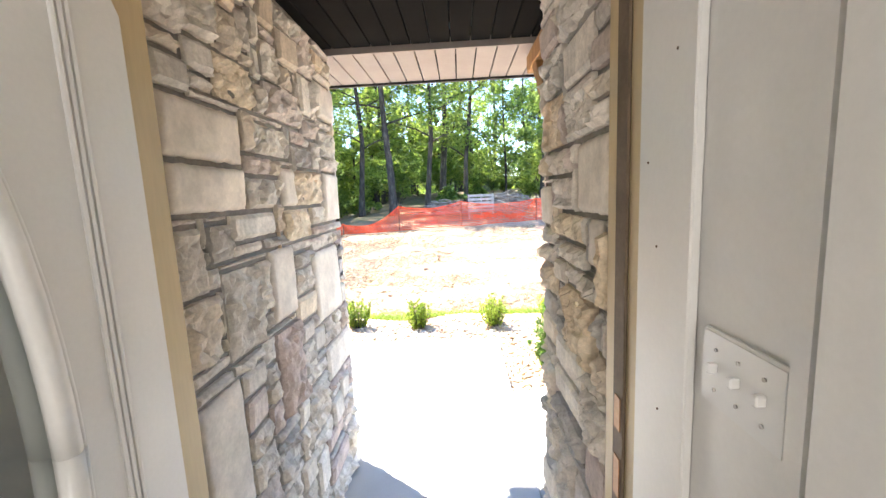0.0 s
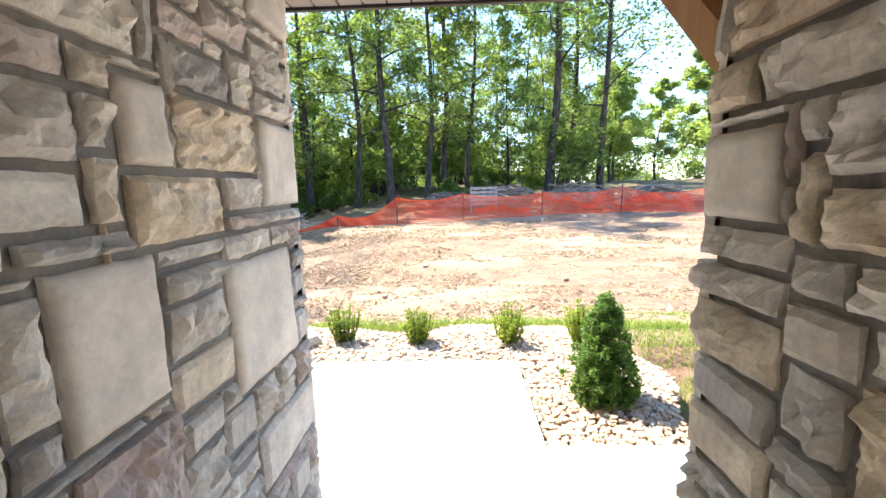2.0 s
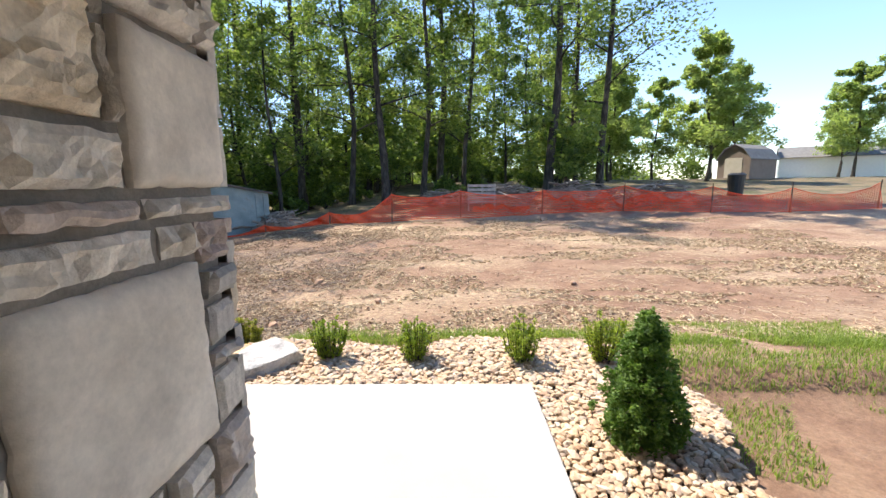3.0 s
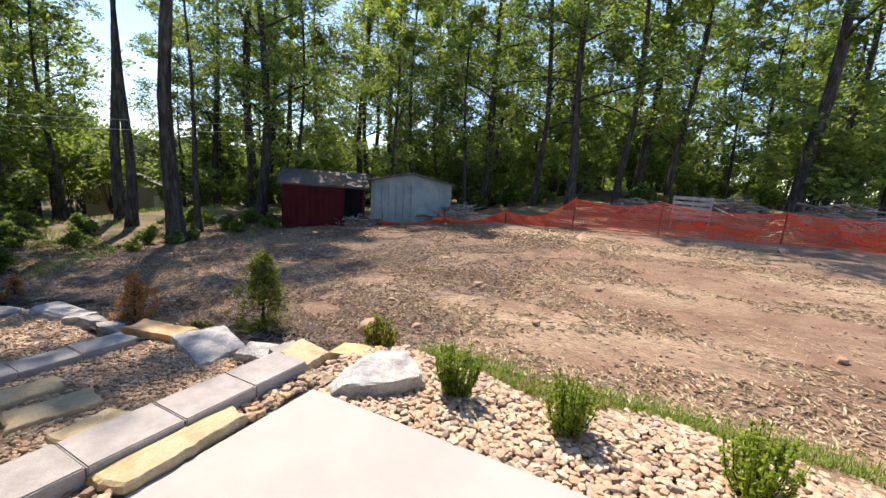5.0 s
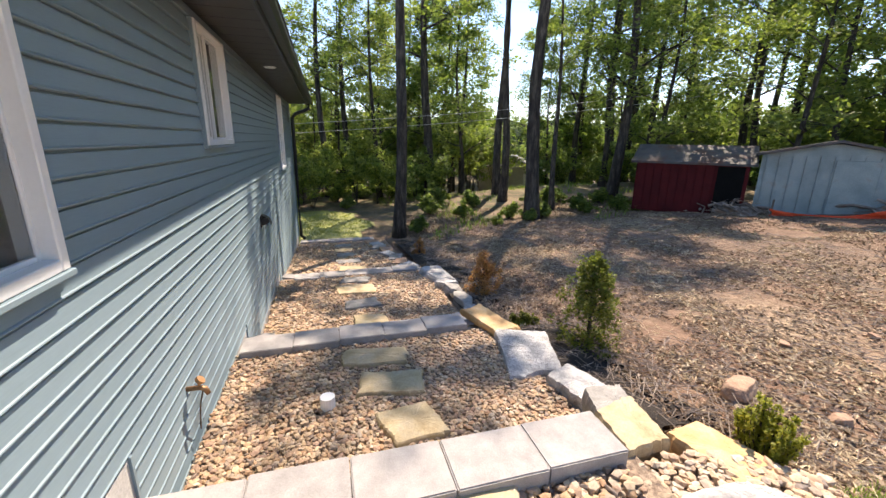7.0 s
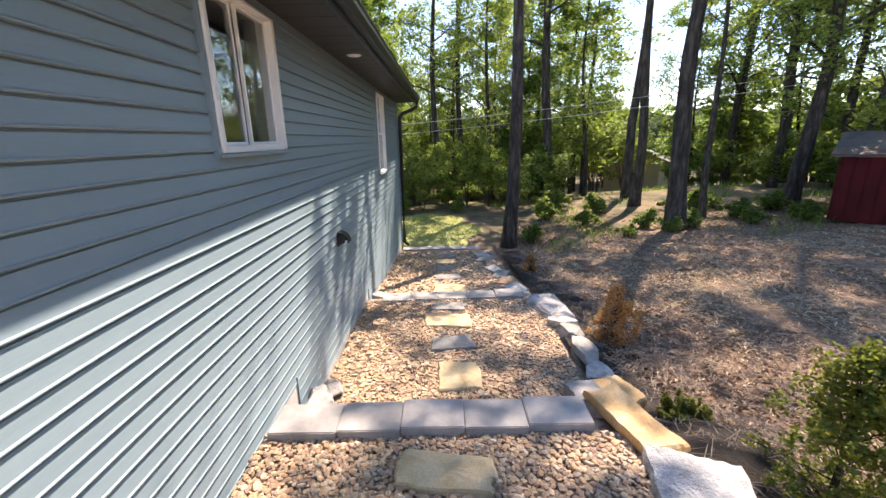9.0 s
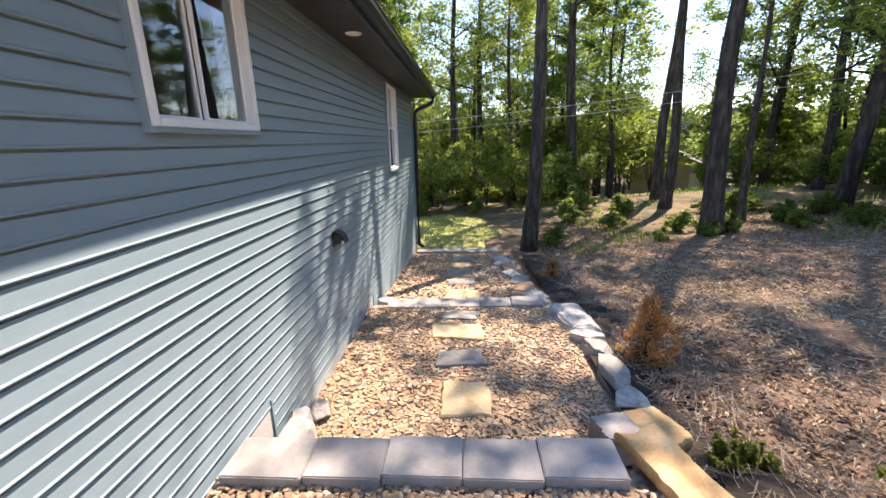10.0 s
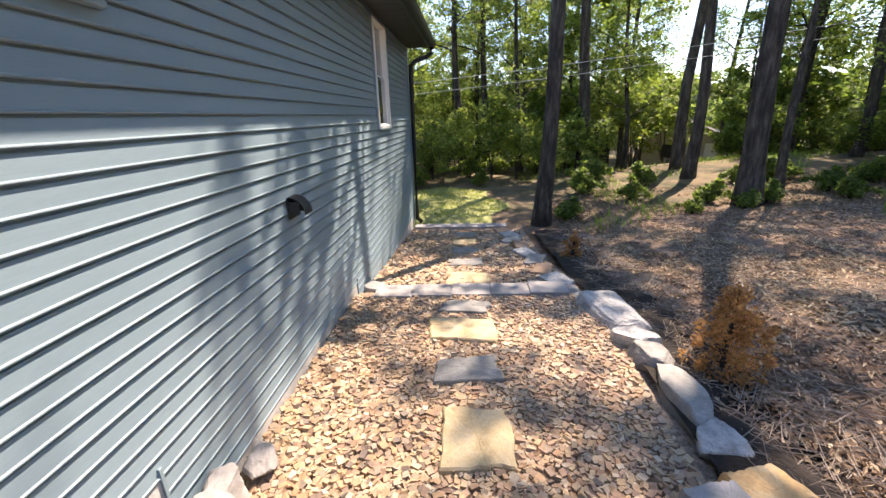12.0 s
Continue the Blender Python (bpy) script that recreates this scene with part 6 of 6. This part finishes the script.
def crumpled_net(x, y, lx, ly, h, seed):
    """A loose length of the net thrown in folds over brush."""
    off = seed * 3.7
    bm = bmesh.new()

    def at(u, q):
        px, py = x + (u - 0.5) * lx + 0.12 * noise.noise((u * 9, q * 7, off)), y + (q - 0.5) * ly + 0.16 * noise.noise((u * 11, q * 8, off + 9))
        lift = h * max(0.0, 1 - 4 * (q - 0.5) ** 2) ** 0.7 * (0.55 + 0.6 * noise.noise((u * 5, 1, off))) + 0.22 * abs(noise.noise((u * 16, q * 10, off + 4)))
        return Vector((px, py, ground_at(px, py) + 0.05 + lift))

    def strand(points, w):
        prev = None
        for p in points:
            cur = [bm.verts.new(p + Vector(d)) for d in ((0, -0.004, -w), (0, 0.004, -w), (0, 0.004, w), (0, -0.004, w))]
            if prev:
                for m in range(4):
                    bm.faces.new((prev[m], prev[(m + 1) % 4], cur[(m + 1) % 4], cur[m]))
            prev = cur

    n, c = int(lx / 0.12), int(lx / 0.1)
    for j in range(15):
        strand([at(i / n, j / 14) for i in range(n + 1)], 0.011)
    for i in range(c + 1):
        strand([at(i / c, j / 10) for j in range(11)], 0.007)
    return bm


for k, (x, y, lx, ly, h) in enumerate(((5.2, 19.6, 3.4, 1.5, 0.75), (8.6, 19.8, 3.2, 1.4, 0.6), (2.0, 18.6, 2.2, 0.9, 0.35))):
    part("crumpled_net", crumpled_net(x, y, lx, ly, h, k + 1), M["fence"], fence)
for k, (x, y) in enumerate(LINE):
    z0 = ground_at(x, y)
    part("post", tube(bmesh.new(), [(x, y + 0.03, z0 - 0.2), (x + 0.02, y + 0.03, z0 + (1.15 if k > 2 else 0.5))], 0.022, 6), M["post"], fence)


# pallet leaning behind the fence
pal = tagged(empty("pallet", (1.3, 19.6, ground_at(1.3, 19.6)), 4), "weathered wooden pallet standing on edge behind the fence", "pallet")
for i in range(5):
    part("slat", boxes((-0.6, 0.6, 0.0, 0.02, 0.35 + i * 0.17, 0.46 + i * 0.17)), M["old_wood"], pal)
for x in (-0.58, 0.0, 0.54):
    part("stringer", boxes((x, x + 0.05, 0.021, 0.11, 0.0, 1.16)), M["old_wood"], pal)


# brush piles
def brush_pile(x, y, lx, ly, h, seed, label):
    rng = random.Random(seed)
    bm = bmesh.new()
    e = tagged(empty("brush_pile", (x, y, ground_at(x, y))), label, "brush pile", "heaps of cleared brush", kind="stuff")
    for _ in range(330):
        u, v = rng.gauss(0, 0.4), rng.gauss(0, 0.4)
        top = h * max(0.08, 1 - (u * u + v * v) * 1.4)
        c = Vector((u * lx, v * ly, rng.uniform(0, top)))
        a, ln = rng.uniform(0, math.tau), rng.uniform(0.4, 1.5)
        d = Vector((math.cos(a), math.sin(a) * 0.7, rng.uniform(-0.3, 0.35))) * ln / 2
        r = rng.choice((0.012, 0.018, 0.03, 0.05))
        tube(bm, [c - d, c + Vector((rng.uniform(-0.05, 0.05), 0, rng.uniform(-0.05, 0.08))), c + d], [r, r * 0.8, r * 0.4], 4)
    part("branches", bm, M["brush"], e)
    mound = bmesh.new()
    bmesh.ops.create_icosphere(mound, subdivisions=3, radius=1)
    for v in mound.verts:
        w = 1 + 0.25 * noise.noise(v.co * 2 + Vector((seed, 0, 0)))
        v.co = Vector((v.co.x * lx * 0.75 * w, v.co.y * ly * 0.7 * w, v.co.z * h * 0.6 * w))
    part("soil", mound, M["brown_rock"], e)


brush_pile(5.6, 20.6, 3.0, 1.4, 1.2, 501, "heap of grubbed branches and red soil behind the fence")
brush_pile(9.6, 21.2, 2.6, 1.4, 1.0, 502, "low heap of dry branches behind the fence")
brush_pile(2.9, 22.6, 2.2, 1.2, 1.0, 503, "heap of cut limbs at the wood's edge")
brush_pile(-0.4, 22.6, 1.6, 1.0, 0.7, 504, "small heap of dead branches at the wood's edge")
brush_pile(-11.0, 16.6, 1.6, 0.7, 0.5, 505, "fallen leaves and branches in front of the sheds")
brush_pile(-7.2, 18.8, 1.6, 0.8, 0.6, 506, "weedy dry brush by the fence end")


# ---------- sheds and far houses ----------
def gable_building(name, x, y, rz, w, d, h, rise, wall_m, roof_m, label, over=0.18, gambrel=False, extra=(), side=False):
    """A small building: walls with gables, a thick roof, doors and windows from extra (name, x0, x1, z0, z1, material) on the front."""
    e = tagged(empty(name, (x, y, ground_at(x, y) - 0.05), rz), label, "shed" if "shed" in name else "house")
    bm = bmesh.new()
    if gambrel:
        prof = [(-w / 2, 0), (w / 2, 0), (w / 2, h), (w * 0.3, h + rise * 0.65), (0, h + rise), (-w * 0.3, h + rise * 0.65), (-w / 2, h)]
    else:
        prof = [(-w / 2, 0), (w / 2, 0), (w / 2, h), (0, h + rise), (-w / 2, h)]
    f = [bm.verts.new((a, -d / 2, b)) for a, b in prof]
    g = [bm.verts.new((a, d / 2, b)) for a, b in prof]
    bm.faces.new(f)
    bm.faces.new(g[::-1])
    for k in range(len(prof)):
        bm.faces.new((f[k], g[k], g[(k + 1) % len(prof)], f[(k + 1) % len(prof)]))
    bmesh.ops.recalc_face_normals(bm, faces=bm.faces)
    part("wall", bm, wall_m, e)
    top = prof[2:]
    bm = bmesh.new()
    pts = [(p[0] * (1 + 0.09 * (i in (0, len(top) - 1))), p[1] + 0.03 - 0.1 * (i in (0, len(top) - 1))) for i, p in enumerate(top)]
    ringa, ringb = [], []
    for yy, ring in ((-d / 2 - over, ringa), (d / 2 + over, ringb)):
        ring += [bm.verts.new((a, yy, b)) for a, b in pts] + [bm.verts.new((a, yy, b + 0.07)) for a, b in pts[::-1]]
    m = len(ringa)
    for k in range(m):
        bm.faces.new((ringa[k], ringb[k], ringb[(k + 1) % m], ringa[(k + 1) % m]))
    q = len(pts)
    for ring in (ringa, ringb):
        for k in range(q - 1):
            bm.faces.new((ring[k], ring[k + 1], ring[m - 2 - k], ring[m - 1 - k]))
    bmesh.ops.recalc_face_normals(bm, faces=bm.faces)
    part("roof", bm, roof_m, e)
    for nm, x0, x1, z0, z1, mm in extra:
        spec = (-w / 2 - 0.03, -w / 2 - 0.002, x0, x1, z0, z1) if side else (x0, x1, -d / 2 - 0.03, -d / 2 - 0.002, z0, z1)
        part(nm, boxes(spec, bevel=0.006), mm, e)
    return e


# last piece: black board painted as the shade inside the shed's open end
rib = [("rib", -0.72 + i * 0.25, -0.69 + i * 0.25, 0.0, 1.68, M["red_metal"]) for i in range(10)] + [("doorway", -1.5, -0.78, 0.02, 1.6, M["entry_black"])]
gable_building("red_shed", -12.4, 16.6, 130, 2.6, 3.2, 1.7, 0.45, M["red_metal"], M["rust_roof"], "dark red metal shed with a pale rusted roof", extra=rib, side=True)
rib = [("rib", -1.55 + i * 0.3, -1.53 + i * 0.3, 0.0, 1.7, M["grey_metal"]) for i in range(11)]
gable_building("grey_shed", -9.55, 18.75, 36, 3.3, 2.6, 1.75, 0.3, M["grey_metal"], M["rust_roof"], "weathered pale grey metal shed with a rusted roof", extra=rib + [("door", 0.0, 0.9, 0.05, 1.6, M["grey_metal"])])
gable_building("house", -39.5, 22.6, 62, 6.0, 7.0, 2.3, 1.3, M["beige_wall"], M["grey_roof"], "beige neighbouring house with a grey roof among trees", extra=[("window", -1.6, -0.6, 1.0, 2.0, M["bin"]), ("door", 1.2, 2.1, 0.1, 2.1, M["white_vinyl"])])
gable_building("brown_shed", 26.2, 39.4, -62, 2.6, 4.2, 1.7, 1.2, M["tan_wall"], M["grey_roof"], "tan gambrel-roofed garden shed behind the yard", gambrel=True, extra=[("door", -0.7, 0.7, 0.1, 1.8, M["beige_wall"])])
gable_building("house", 47.0, 53.0, 55, 6.0, 12.0, 2.5, 1.3, M["white_vinyl"], M["grey_roof"], "low white neighbouring house with a grey roof", extra=[("window", -2.0, -1.0, 1.0, 2.0, M["bin"]), ("window", 1.0, 2.0, 1.0, 2.0, M["bin"])])
bin1 = tagged(empty("trash_bin", (15.3, 24.6, ground_at(15.3, 24.6))), "black plastic trash bin beyond the orange fence", "bin")
bm = bmesh.new()
bmesh.ops.create_cone(bm, segments=16, radius1=0.34, radius2=0.42, depth=1.1, cap_ends=True)
part("body", bm, M["bin"], bin1).location = (0, 0, 0.55)
bm = bmesh.new()
bmesh.ops.create_cone(bm, segments=16, radius1=0.46, radius2=0.3, depth=0.12, cap_ends=True)
part("lid", bm, M["bin"], bin1).location = (0, 0, 1.16)

# overhead wires
for k, z in enumerate((1.78, 2.12)):
    pts = [(-17 - 0.3 * k, -6 + 3 * i, z + 0.075 * (-6 + 3 * i - 3.2) + 0.004 * (-6 + 3 * i - 3.2) ** 2 * 0.5) for i in range(13)]
    tagged(part("overhead_wire", tube(bmesh.new(), pts, 0.0085, 5), M["wire"]), "thin overhead utility wire strung past the woods", "wire", "utility wires")
for y in (-6.2, 30.2):
    p = tagged(part("utility_pole", tube(bmesh.new(), [(-17.15, y, ground_at(-17.15, y) - 0.5), (-17.15, y, 6.0)], [0.14, 0.11], 10), M["old_wood"]), "weathered wooden utility pole at the wood's edge", "pole", "utility poles")
